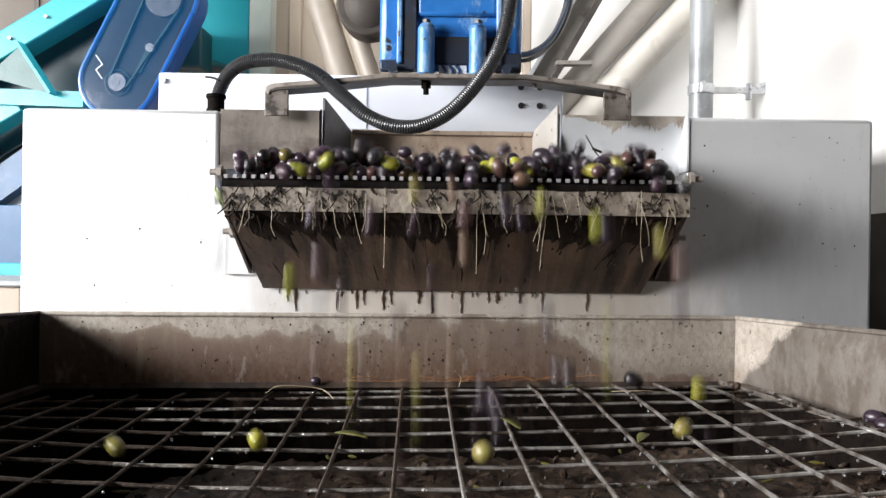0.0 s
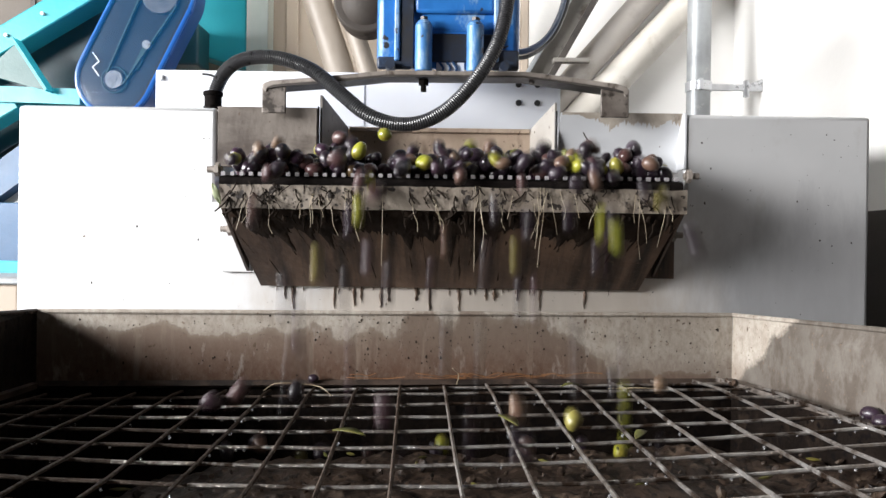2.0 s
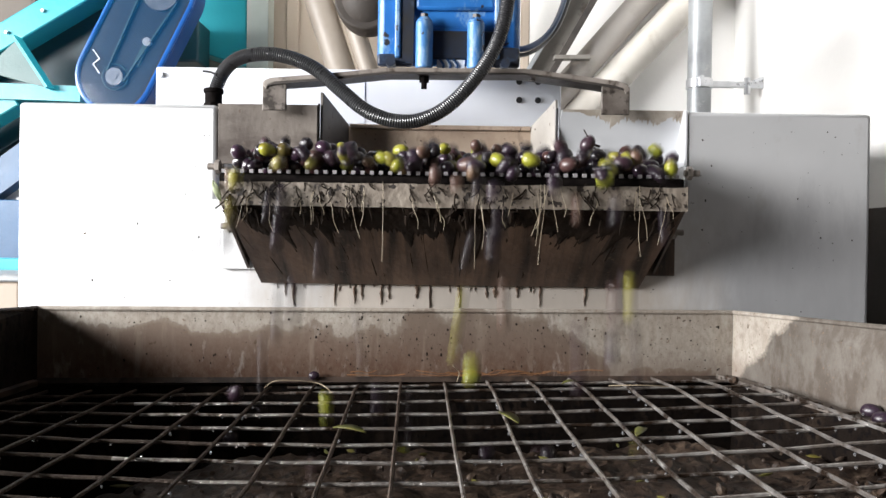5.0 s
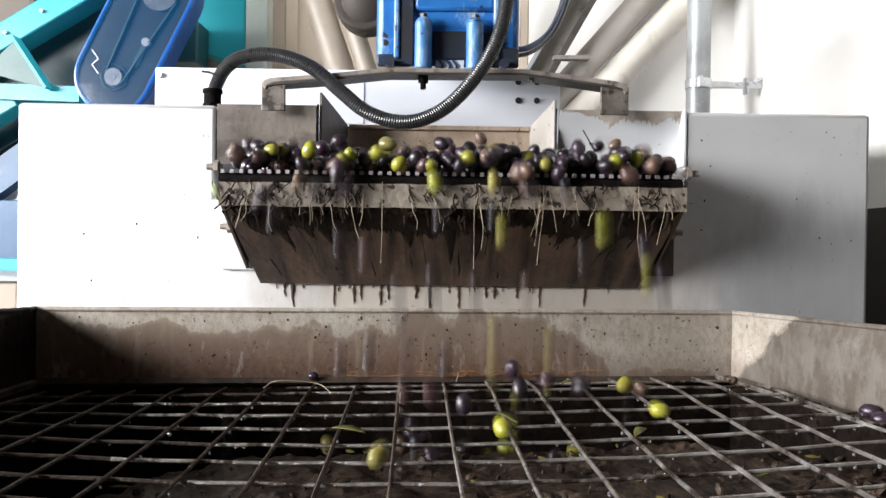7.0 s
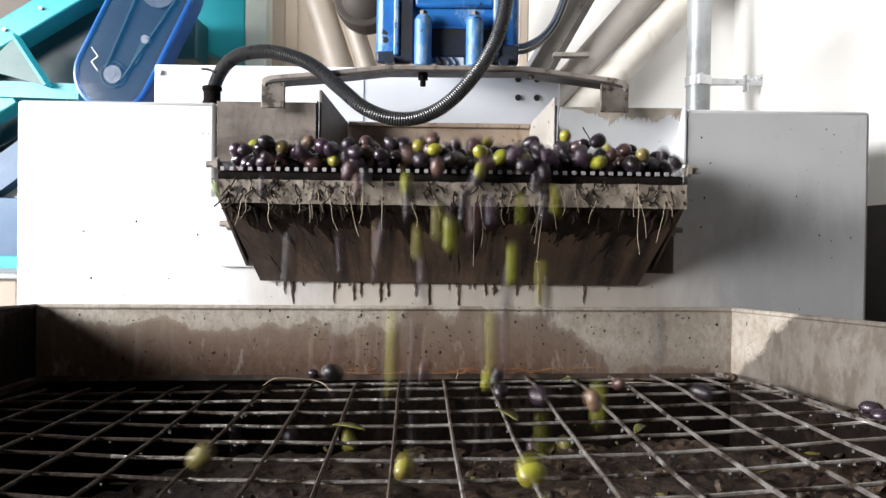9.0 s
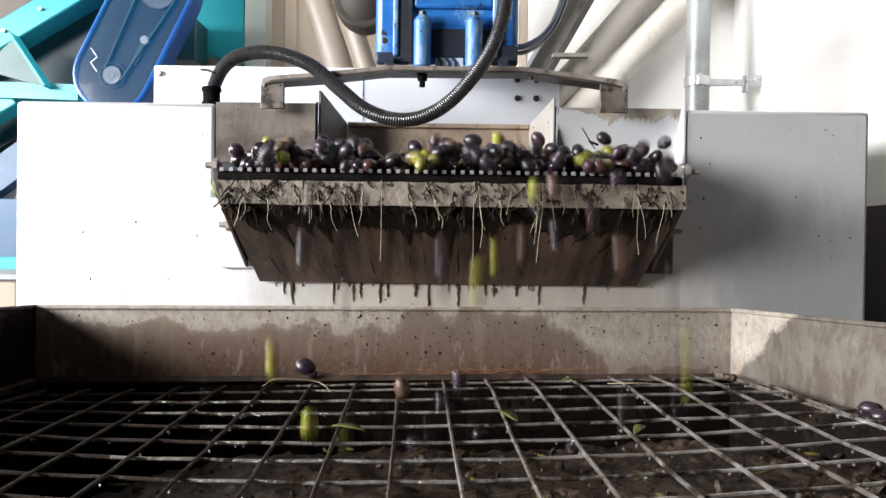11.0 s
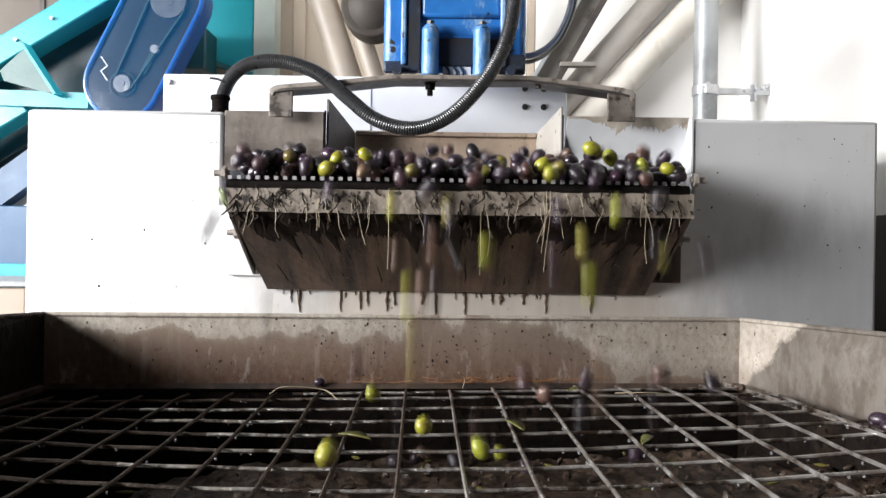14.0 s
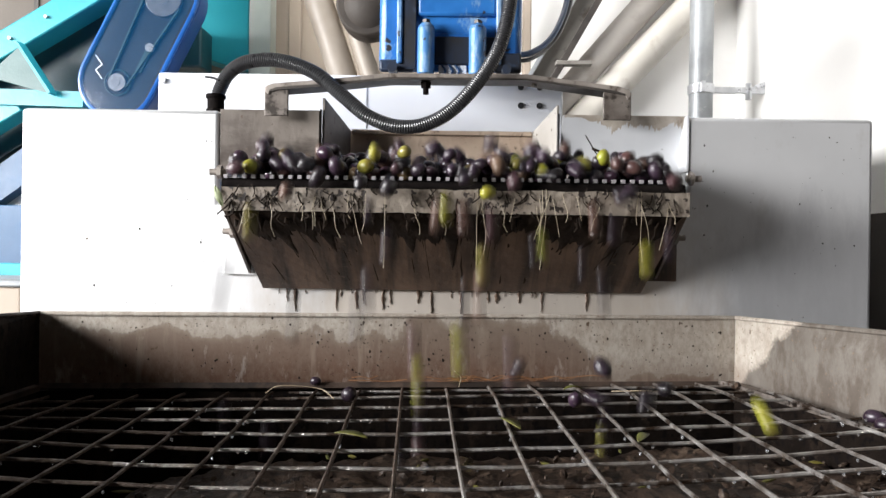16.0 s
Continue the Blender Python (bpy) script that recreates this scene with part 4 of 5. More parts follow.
    for a, b in zip(marks, marks[1:]):
        part("reflection_tape", bar(bmesh.new(), (a[0], 1.3745, a[1]), (b[0], 1.3745, b[1]), 0.0012, 0.001), STEEL, g)
    t = tagged(root("brown_panel", -1.04, 1.63, -HZ), "dull brown sheet panel behind the conveyor", "panel")
    part("sheet", boxes((-1.3, -0.76, 1.622, 1.636, -HZ, 1.2)), BROWNSHEET, t, bevel=0.003)
    part("seam", boxes((-0.905, -0.895, 1.618, 1.622, -HZ, 1.2)), DARKMETAL, t)
    c = tagged(root("beige_crate", -0.8, 1.3, -HZ), "beige crate on the floor beside the machine", "crate")
    part("body", boxes((-0.95, -0.715, 1.25, 1.4, -HZ, -0.075)), BEIGE, c, bevel=0.004)
    part("lid", boxes((-0.96, -0.71, 1.245, 1.41, -0.075, -0.062)), GALV, c, bevel=0.003)


conveyor()


# ---- stalks, drips and leaves ----
def heap():
    """Olives packed on the belt behind the front row."""
    rnd = random.Random(3)
    bm = bmesh.new()
    for i in range(300):
        x = rnd.uniform(-0.228, 0.25)
        y = rnd.uniform(0.805, 0.985 if -0.12 < x < 0.14 else 0.915)
        z = 0.0825 + max(0, rnd.uniform(-0.012, 0.022))
        q = Matrix.Translation((x, y, z)) @ Euler((rnd.uniform(0, 6), rnd.uniform(0, 6), 0)).to_matrix().to_4x4() @ Matrix.Diagonal((0.0082, 0.0082, 0.0104, 1))
        bmesh.ops.create_icosphere(bm, subdivisions=2, radius=1, matrix=q)
    for v in bm.verts:
        v.co.z = max(v.co.z, 0.0742)
    lone("olive_heap", bm, HEAP, "packed dark olives lying on the belt", "olives", "stuff", at=(0, 0.88, 0.0735))


heap()


def specks():
    """Splashed mud on the housing and the hopper's back sheet."""
    rnd = random.Random(17)
    def splash(n, place, name, label, at):
        verts, faces = [], []
        for i in range(n):
            x, y, z = place()
            r = 0.0003 + 0.0010 * rnd.random() ** 4
            tall = rnd.uniform(0.8, 1.9)
            k = len(verts)
            a0 = rnd.uniform(0, 6)
            verts.append((x - at[0], y - r * 0.35 - at[1], z - at[2]))
            for j in range(6):
                a = a0 + j * math.pi / 3
                q = r * rnd.uniform(0.75, 1.2)
                verts.append((x + q * math.cos(a) - at[0], y + 0.0003 - at[1], z + q * math.sin(a) * tall - at[2]))
            faces += [(k, k + 1 + j, k + 1 + (j + 1) % 6) for j in range(6)]
        me = bpy.data.meshes.new(name)
        me.from_pydata(verts, [], faces)
        me.materials.append(STREAK)
        ob = new(name, me)
        ob.location = (at[0], at[1], at[2] + HZ)
        tagged(ob, label, "mud", "", "stuff")
    def on_box():
        while True:
            x, z = rnd.uniform(-0.51, 0.52), rnd.uniform(-0.085, 0.16)
            if x < -0.277 or x > 0.30 or z < -0.052:
                return x, 0.8995, z
    def on_back():
        x = 1
        while not -0.43 < x < 0.345:
            x = rnd.gauss(0.02, 0.22)
        z = rnd.uniform(-0.15, -0.08)
        return x, 0.812 + (x + 0.443) * 0.0918 - 0.0006, z
    splash(120, on_box, "housing_splashes", "dark mud specks splashed on the housing", (0, 0.9, 0))
    splash(460, on_back, "hopper_splashes", "dark mud specks splashed on the hopper", (0, 0.85, -0.12))


specks()


def resting_olives():
    rnd = random.Random(4)
    bm = bmesh.new()
    bmesh.ops.create_uvsphere(bm, u_segments=14, v_segments=10, radius=1.0)
    for v in bm.verts:
        v.co = Vector((v.co.x * 0.0078 * (1 - 0.1 * v.co.z), v.co.y * 0.0078 * (1 - 0.1 * v.co.z), v.co.z * 0.0102))
    me = mesh_of("ripe_olive", bm, RIPE)
    for x, y, z, lab in ((-0.141, 0.829, -0.1475, "black olive resting on the back ledge"), (0.394, 0.67, -0.1465, "dark red olive resting on the side ledge"), (0.404, 0.615, -0.1465, "dark red olive resting on the side ledge"), (0.386, 0.638, -0.1465, "black olive resting on the side ledge")):
        ob = new("ripe_olive", me)
        small = 0.62 if x < 0 else 0.9
        ob.matrix_world = Matrix.Translation((x, y, z + HZ - 0.0078 * (1 - small))) @ Euler((1.45, 0, rnd.uniform(0, 6))).to_matrix().to_4x4() @ Matrix.Scale(small, 4)
        tagged(ob, lab, "olive", "resting olives")


resting_olives()


def debris():
    rnd = random.Random(11)
    bm = bmesh.new()
    clumps = [rnd.uniform(-0.225, 0.245) for i in range(26)] + [rnd.uniform(-0.225, -0.03) for i in range(12)]
    for i in range(95):
        x = max(-0.224, min(0.248, rnd.choice(clumps) + rnd.gauss(0, 0.008)))
        z = rnd.uniform(0.045, 0.066)
        ln = rnd.uniform(0.005, 0.015)
        a = rnd.gauss(0, 0.6)
        y = 0.7755
        pts = [(x, y + 0.002, z), (x + math.sin(a) * ln * 0.5 + rnd.uniform(-.002, .002), y - rnd.uniform(0, .004), z - ln * 0.5), (x + math.sin(a) * ln + rnd.uniform(-.004, .004), y - rnd.uniform(-.001, .003), z - ln)]
        sweep(bm, glide(pts, 3), rnd.uniform(0.0004, 0.0009), 5)
    for i in range(28):
        x = rnd.choice(clumps) + rnd.gauss(0, 0.006)
        z = rnd.uniform(0.034, 0.042)
        ln = rnd.uniform(0.004, 0.013)
        sweep(bm, glide(((x, 0.778, z), (x + rnd.uniform(-.004, .004), 0.777, z - ln / 2), (x + rnd.uniform(-.006, .006), 0.779, z - ln)), 3), rnd.uniform(0.0006, 0.0016), 5)
    lone("wet_twigs", bm, TWIG, "dark wet twigs caught on the trough flange", "twigs", "stuff", at=(0, 0.776, 0.04))
    bm = bmesh.new()
    spots = [-0.062, 0.036, 0.04, 0.104, 0.108, 0.112, 0.098, 0.125, 0.208, 0.205, -0.12, -0.15, -0.01, 0.06, 0.165, 0.14, 0.115, 0.075, -0.2]
    longs = [0.085, 0.09, 0.07, 0.065, 0.085, 0.05, 0.03, 0.03, 0.075, 0.03, 0.04, 0.02, 0.03, 0.03, 0.03, 0.025, 0.04, 0.025, 0.03]
    for i in range(18):
        spots.append(rnd.choice(clumps))
        longs.append(rnd.uniform(0.014, 0.05))
    for x, ln in zip(spots, longs):
        z = 0.064 if ln > 0.06 else rnd.uniform(0.045, 0.06)
        dx = rnd.uniform(-0.35, 0.35) * ln if ln < 0.06 else rnd.uniform(-0.1, 0.1) * ln
        pts = [(x, 0.7765, z), (x + dx * 0.3 + rnd.uniform(-.002, .002), 0.772, z - ln * 0.35), (x + dx * 0.7 + rnd.uniform(-.003, .003), 0.773, z - ln * 0.7), (x + dx, 0.7745, z - ln)]
        sweep(bm, glide(pts, 4), 0.0003, 5)
    lone("straw_stalks", bm, STRAW, "pale dry stalks hanging from the trough", "straw", "stuff", at=(0, 0.775, 0.04))
    # clods hanging under the flange
    bm = bmesh.new()
    for i in range(80):
        x = max(-0.228, min(0.252, rnd.choice(clumps) + rnd.gauss(0, 0.012)))
        ln = 0.003 + 0.015 * rnd.random() ** 2
        t = rnd.uniform(0, 0.12)
        y, z = 0.779 + 0.112 * t, 0.0375 - 0.0895 * t
        w = rnd.uniform(0.0012, 0.003)
        sweep(bm, [Vector((x, y, z + 0.001)), Vector((x + rnd.uniform(-.002, .002), y + ln * 0.3, z - ln * 0.5)), Vector((x + rnd.uniform(-.003, .003), y + ln * 0.6, z - ln))], lambda i: w * (1.1, 0.9, 0.3)[i], 6)
    lone("mud_clods", bm, STREAK, "black mud clods hanging under the trough flange", "mud", "stuff", at=(0, 0.779, 0.035))
    bm = sweep(bmesh.new(), glide(((0.173, 0.904, 0.142), (0.1755, 0.903, 0.137), (0.179, 0.904, 0.132), (0.184, 0.906, 0.124), (0.19, 0.908, 0.117)), 5), 0.0008, 6)
    sweep(bm, glide(((0.182, 0.906, 0.126), (0.187, 0.904, 0.1235), (0.193, 0.907, 0.122)), 4), 0.0017, 6)
    lone("caught_twig", bm, TWIG, "black wet twig caught on the scoop", "twig", at=(0.19, 0.892, 0.12))
    bm = bmesh.new()
    for i in range(16):
        x = rnd.uniform(-0.12, 0.22)
        ln = rnd.uniform(0.02, 0.07)
        pts = [(x + ln * a, 0.812 + (x + ln * a + 0.443) * 0.0918 - 0.008 + rnd.uniform(-.003, .001), -0.152 + rnd.uniform(0, 0.007)) for a in (0, 0.4, 0.7, 1)]
        sweep(bm, glide(pts, 4), rnd.uniform(0.0003, 0.0006), 5)
    lone("rusty_straw", bm, REDSTRAW, "rusty dry stalks lying along the back ledge", "straw", "stuff", at=(0.05, 0.85, -0.15))
    # mud drips below the drip plate
    bm = bmesh.new()
    long_drips = (-0.189, -0.179, -0.129, -0.105, -0.096, -0.072, -0.063, -0.029, -0.013, 0.023, 0.056, 0.066, 0.094, 0.121, 0.176)
    for i in range(37):
        x = long_drips[i] if i < 15 else rnd.uniform(-0.2, 0.22)
        ln = rnd.uniform(0.013, 0.029) if i < 15 else rnd.uniform(0.003, 0.009)
        z = -0.0515
        w = rnd.uniform(0.0009, 0.0021) if i < 15 else rnd.uniform(0.0004, 0.0008)
        pts = [Vector((x + rnd.uniform(-.0008, .0008), 0.8990, z + 0.004 - (ln + 0.004) * k / 6)) for k in range(7)]
        fat = [w * rnd.uniform(0.4, 1.35) for k in range(6)] + [w * 0.3]
        sweep(bm, pts, lambda i: fat[i], 6)
    lone("mud_drips", bm, DRIP, "brown mud drips under the drip plate", "mud", "stuff", at=(0, 0.893, -0.06))
    for i in range(54):
        x = long_drips[i] * 1.02 if i < 15 else rnd.uniform(-0.21, 0.23)
        b0 = rnd.uniform(0.05, 0.3)
        b1 = 1.0 if i < 15 else min(1.0, b0 + rnd.uniform(0.25, 0.6))
        slant = rnd.uniform(-0.003, 0.004) + (-x + 0.03) * 0.2
        if i < 15:
            x -= slant
        w = rnd.uniform(0.0009, 0.0026)
        off = 0.0004 - w
        pts = [Vector((x + slant * t + rnd.uniform(-.0008, .0008), 0.781 + 0.112 * t - 0.622 * off, 0.039 - 0.0895 * t - 0.783 * off)) for t in (b0 + (b1 - b0) * k / 6 for k in range(7))]
        fat = [w * rnd.uniform(0.6, 1.1) for k in range(6)] + [w * 0.4]
        part("mud_streak", sweep(bmesh.new(), pts, lambda i: fat[i], 6), STREAK, WASHER)
    # thick mud under the flange, ending in ragged fingers
    bm = bmesh.new()
    cols = []
    for i in range(321):
        x = -0.226 + i * 0.0015
        reach = 0.27 + 0.26 * noise.noise(Vector((x * 16, 4.0, 0))) + 0.9 * max(0, noise.noise(Vector((x * 60, 1.0, 0)))) ** 1.2 + rnd.uniform(0, 0.06)
        lean = (-x + 0.03) * 0.2
        col = []
        for k in range(9):
            t = max(0.06, reach) * k / 8
            up = 0.0 if k == 8 else 0.0006 + 0.0016 * (0.5 + noise.noise(Vector((x * 130, t * 14, 2.0)))) * (1 - k / 9)
            col.append(bm.verts.new((x * (1 - 0.06 * t) + lean * t, 0.781 + 0.112 * t - 0.622 * up, 0.039 - 0.0895 * t - 0.783 * up)))
        cols.append(col)
    for a, b in zip(cols, cols[1:]):
        for k in range(8):
            bm.faces.new((a[k], a[k + 1], b[k + 1], b[k]))
    part("caked_mud", bm, STREAK, WASHER, "black wet mud caked under the trough flange")
    # wet bits along the side ledge and in the mud below the grid
    def lump(bm, x, y, z, r):
        q = Matrix.Translation((x, y, z)) @ Euler((rnd.uniform(0, 6), rnd.uniform(0, 6), rnd.uniform(0, 6))).to_matrix().to_4x4() @ Matrix.Diagonal((r, r * rnd.uniform(0.4, 0.9), r * rnd.uniform(0.3, 1.5), 1))
        bmesh.ops.create_icosphere(bm, subdivisions=1, radius=1, matrix=q)
    bm = bmesh.new()
    for i in range(110):
        y = rnd.uniform(0.42, 0.85)
        x = right_edge(y) - 0.012 - abs(rnd.gauss(0, 0.008))
        lump(bm, x - 0.004, y, -0.1505 + rnd.uniform(-0.001, 0.001), 0.0014 + 0.004 * rnd.random() ** 2)
    lone("ledge_debris", bm, MUD, "wet mud crumbs and skins along the side ledge", "debris", "stuff", at=(0.4, 0.65, -0.153))
    for name, mat, count, label in (("sludge_crumbs", MUD, 420, "mud crumbs and pits lying in the hopper"), ("sunken_leaves", LEAF, 60, "torn wet leaves lying in the mud")):
        bm = bmesh.new()
        for i in range(count):
            x, y = rnd.uniform(-0.36, 0.48), rnd.uniform(0.3, 0.76)
            edge = 0.73 + 0.13 * min(x, 0.2) - 0.03
            z = -0.203 - 1.1 * max(0, y - edge) - 0.2 * max(0, -0.17 - x)
            r = 0.0015 + 0.0055 * rnd.random() ** 3
            if mat is LEAF:
                a = rnd.uniform(0, 6)
                d = Vector((math.cos(a), math.sin(a), rnd.uniform(-0.2, 0.2))) * (r + 0.003)
                sweep(bm, [Vector((x, y, z + 0.008)) + d * k for k in (-1, -0.3, 0.4, 1)], lambda i: (0.0004, 0.0016, 0.0014, 0.0003)[i], 5)
            else:
                lump(bm, x, y, z + 0.002, r)
        lone(name, bm, mat, label, "debris", "stuff", at=(0, 0.5, -0.2))
    # leaves and bits on the grid
    def leaf_blade(ln):
        bm = bmesh.new()
        row = []
        for i in range(9):
            t = i / 8
            w = 0.3 * ln * math.sin(math.pi * min(1, t * 0.97 + 0.02)) ** 0.7
            row.append([bm.verts.new((ln * 2 * (t - 0.5), s * w, 0.0025 * math.sin(t * 3) + abs(s) * 0.0012)) for s in (-1, 0, 1)])
        for a, b in zip(row, row[1:]):
            for k in (0, 1):
                bm.faces.new((a[k], a[k + 1], b[k + 1], b[k]))
        return bm
    ob = lone("olive_leaf", leaf_blade(0.012), PALELEAF, "pale olive leaf stuck on the end of the trough", "leaf", group="caught leaves")
    ob.modifiers.new("thickness", "SOLIDIFY").thickness = 0.0006
    ob.matrix_world = pose(-0.2365, 0.7765, HZ + 0.052, 80, 68, 0)
    for (x, y, turn, mat, lab, ln) in ((0.141, 0.79, 20, LEAF, "yellowing olive leaf on the grid", 0.011), (0.062, 0.655, 110, LEAF, "pale olive leaf across the grid wires", 0.02), (0.165, 0.60, 60, LEAF, "yellowing olive leaf on the grid", 0.014),
                                       (-0.075, 0.62, -30, LEAF, "pale olive leaf across the grid wires", 0.017)):
        ob = lone("olive_leaf", leaf_blade(ln), mat, lab, "leaf", group="leaves on the grid")
        s = ob.modifiers.new("thickness", "SOLIDIFY")
        s.thickness = 0.0006
        ob.matrix_world = pose(x, y, HZ + grid_height(x, y) + 0.004, 4, 0, turn)
    for pts in (((-0.19, 0.80, 0), (-0.17, 0.78, 0.01), (-0.13, 0.785, 0.006), (-0.11, 0.76, 0)), ((0.02, 0.83, 0), (0.022, 0.82, 0.012), (0.015, 0.81, 0.02)), ((0.18, 0.78, 0), (0.21, 0.765, 0.003), (0.24, 0.77, 0))):
        bm = sweep(bmesh.new(), glide([(x, y, grid_height(x, y) + 0.003 + z) for x, y, z in pts], 6), 0.0005, 5)
        lone("straw_stalk", bm, STRAW, "thin dry stalk lying on the grid", "straw", group="stalks on the grid", at=(pts[0][0], pts[0][1], -0.155))


debris()


# ---- olives ----
def olive_mesh(name, r, ln, mat, seed):
    bm = bmesh.new()
    bmesh.ops.create_uvsphere(bm, u_segments=14, v_segments=10, radius=1.0)
    for v in bm.verts:
        p = v.co.copy()
        k = 1 + 0.05 * noise.noise(p * 1.3 + Vector((seed, 0, 0)))
        z = p.z
        taper = 1 - 0.10 * z
        v.co = Vector((p.x * r * taper * k, p.y * r * taper * k, z * ln * k))
        if z > 0.985:
            v.co.z -= 0.06 * ln
    return mesh_of(name, bm, mat)


RIPE_MESHES = [olive_mesh("ripe_olive", r, ln, RIPE, i) for i, (r, ln) in enumerate(((0.0071, 0.0094), (0.0077, 0.0100), (0.0063, 0.0084), (0.0081, 0.0109)))]
GREEN_MESHES = [olive_mesh("green_olive", r, ln, GREEN, 9 + i) for i, (r, ln) in enumerate(((0.0074, 0.0096), (0.0080, 0.0106), (0.0067, 0.0087)))]
LIP_Y, LIP_Z, FALL = 0.774, 0.0815, 9.81


def fall_of(drop, x, rnd, jump=None, slow=None, top=None):
    """Rows (frame, x, y, z) of one trip: along the belt, over the lip, down on the grid, through it and back inside the machine."""
    rows = []
    ride = rnd.randint(38, 50) if slow is None else rnd.randint(18, 24)
    up = rnd.choice((0.0, 0.0, 0.006, 0.011, 0.016, 0.022))
    if slow is not None:
        up = -0.001
    x0 = x + rnd.uniform(-0.012, 0.012)
    xin = max(-0.14, min(0.15, x0 * 0.7))
    n = 22
    for i in range(n):
        a = i / n
        hop = rnd.uniform(0.003, 0.02) if i % 2 else rnd.uniform(0, 0.003)
        y = 1.03 + (LIP_Y + 0.006 - 1.03) * (a ** 0.55)
        if y > 0.93:
            px, pz = xin + (x0 - xin) * a, 0.0845
        else:
            px, pz = x0 + rnd.uniform(-0.005, 0.005), 0.0815 + up * min(1, (1 - a) * 3.5) + hop
        rows.append((drop - ride + round(ride * a), px, y, pz))
    vf, vx, vz = rnd.uniform(0.05, 0.32), rnd.gauss(0, 0.05), rnd.uniform(-0.1, 0.12)
    if top is not None:
        # on the pile just before it tips over the lip
        rows = [r for r in rows if r[0] < drop - 9]
        for k in (9, 5, 2):
            rows.append((drop - k, x, LIP_Y + 0.012 + k * 0.002, top + (0.001 if k == 5 else 0)))
    if slow is not None:
        vf, vx, vz = slow
    k, z = 0, LIP_Z
    px, py = x, LIP_Y
    while True:
        s = k / 30
        px, py, z = x + vx * s, LIP_Y - vf * s, LIP_Z + vz * s - FALL / 2 * s * s
        if z < grid_height(px, py) + 0.010:
            break
        rows.append((drop + k, px, py, z))
        k += 2
    f = drop + k
    if jump is None and rnd.random() < 0.2:
        jump = (rnd.gauss(0, 0.22), rnd.uniform(-1.1, -0.2), rnd.uniform(0.35, 0.85))
    if jump and jump[0] == "touch":
        # one hop that touches the grid again at a known place, then a small one
        qx, qy = jump[1:]
        f = drop + 8
        rows = [r for r in rows if r[0] < f]
        rows.append((f, px, py, grid_height(px, py) + 0.011))
        for k, up in ((2, 0.03), (4, 0.03), (6, 0.0), (8, 0.009), (10, 0.002)):
            a = k / 6
            ux, uy = px + (qx - px) * a, py + (qy - py) * min(a, 0.85 + a * 0.15)
            rows.append((f + k, ux, uy, grid_height(ux, uy) + 0.011 + up))
        px, py, f = rows[-1][1], rows[-1][2], rows[-1][0]
    elif jump:
        z = grid_height(px, py) + 0.011
        rows.append((f, px, py, z))
        jx, jy, jz = jump
        k = 2
        while k < 12:
            s = k / 30
            qx, qy, qz = px + jx * s, py + jy * s, z + jz * s - FALL / 2 * s * s
            if qz < grid_height(qx, qy) + 0.008:
                break
            rows.append((f + k, qx, qy, qz))
            k += 2
        px, py, f = rows[-1][1], rows[-1][2], rows[-1][0]
    else:
        rows.append((f, px, py, z))
    py = max(py, 0.12)
    rows.append((f + 2, px, py, -0.20))
    rows.append((f + 5, px, min(py + 0.05, 0.7), -0.36))
    rows.append((f + 10, xin, 1.1, -0.45))
    rows.append((f + 18, xin, 1.12, 0.07))
    return rows


EVENTS = []


def greens_at(t, falling, riding, bouncing):
    """Green olives at t seconds: (x, z) in the air below the lip, (x, z) on the belt, (x, y) bouncing on the grid."""
    for x, z in falling:
        s = math.sqrt(2 * max(0.002, LIP_Z - z) / FALL)
        n = max(2, round(s * 30))
        EVENTS.append((round(t * 30) - n, x, True, (), (0.12, 0.0, (z - LIP_Z) * 30 / n + FALL / 2 * n / 30), None))
    for i, (x, z) in enumerate(riding):
        EVENTS.append((round(t * 30) + 2 + i % 4, x, True, (), (0.12, 0.0, 0.0), z))
    for x, y in bouncing:
        EVENTS.append((round(t * 30) - 14, x * 0.9, True, ("touch", x, y), (0.12, 0.0, 0.0), None))


greens_at(0, [(0.16, 0.032), (0.224, 0.01), (-0.155, -0.031), (-0.09, -0.128), (-0.023, -0.15), (0.17, -0.101), (-0.029, 0.061), (0.101, 0.048), (0.263, -0.14)],
     [(0.045, 0.089), (0.079, 0.091), (-0.058, 0.091), (0.166, 0.088), (0.187, 0.088)],
     [(0.199, 0.604), (0.032, 0.553), (-0.243, 0.552), (-0.144, 0.581)])
greens_at(0.5, [(-0.096, 0.004), (0.07, 0.061), (0.096, 0.037), (0.225, 0.022), (0.009, -0.148), (-0.1, -0.182), (0.172, -0.138), (0.197, 0.016)],
     [(-0.191, 0.094), (-0.103, 0.097), (-0.07, 0.093), (0.11, 0.095), (0.06, 0.089)],
     [(0.056, 0.544), (-0.145, 0.521), (0.185, 0.564)])
greens_at(1, [(-0.059, -0.137), (0.122, -0.031), (0.189, -0.074), (0.125, -0.124), (0.139, -0.146), (0.095, -0.168)],
     [(-0.009, 0.093), (-0.033, 0.095), (0.007, 0.099), (0.053, 0.1), (0.212, 0.094), (0.238, 0.085), (-0.007, 0.085), (0.044, 0.085)],
     [(0.097, 0.516), (-0.043, 0.542), (0.026, 0.515)])
greens_at(1.5, [(-0.159, 0.034), (-0.155, -0.004), (0.196, -0.014), (0.269, -0.013), (0.09, 0.034), (0.141, -0.145)],
     [(0.075, 0.087), (-0.037, 0.086), (-0.137, 0.087), (0.184, 0.093), (-0.11, 0.1), (-0.019, 0.107)],
     [(0.212, 0.555), (-0.208, 0.509), (-0.165, 0.491), (0.065, 0.603)])
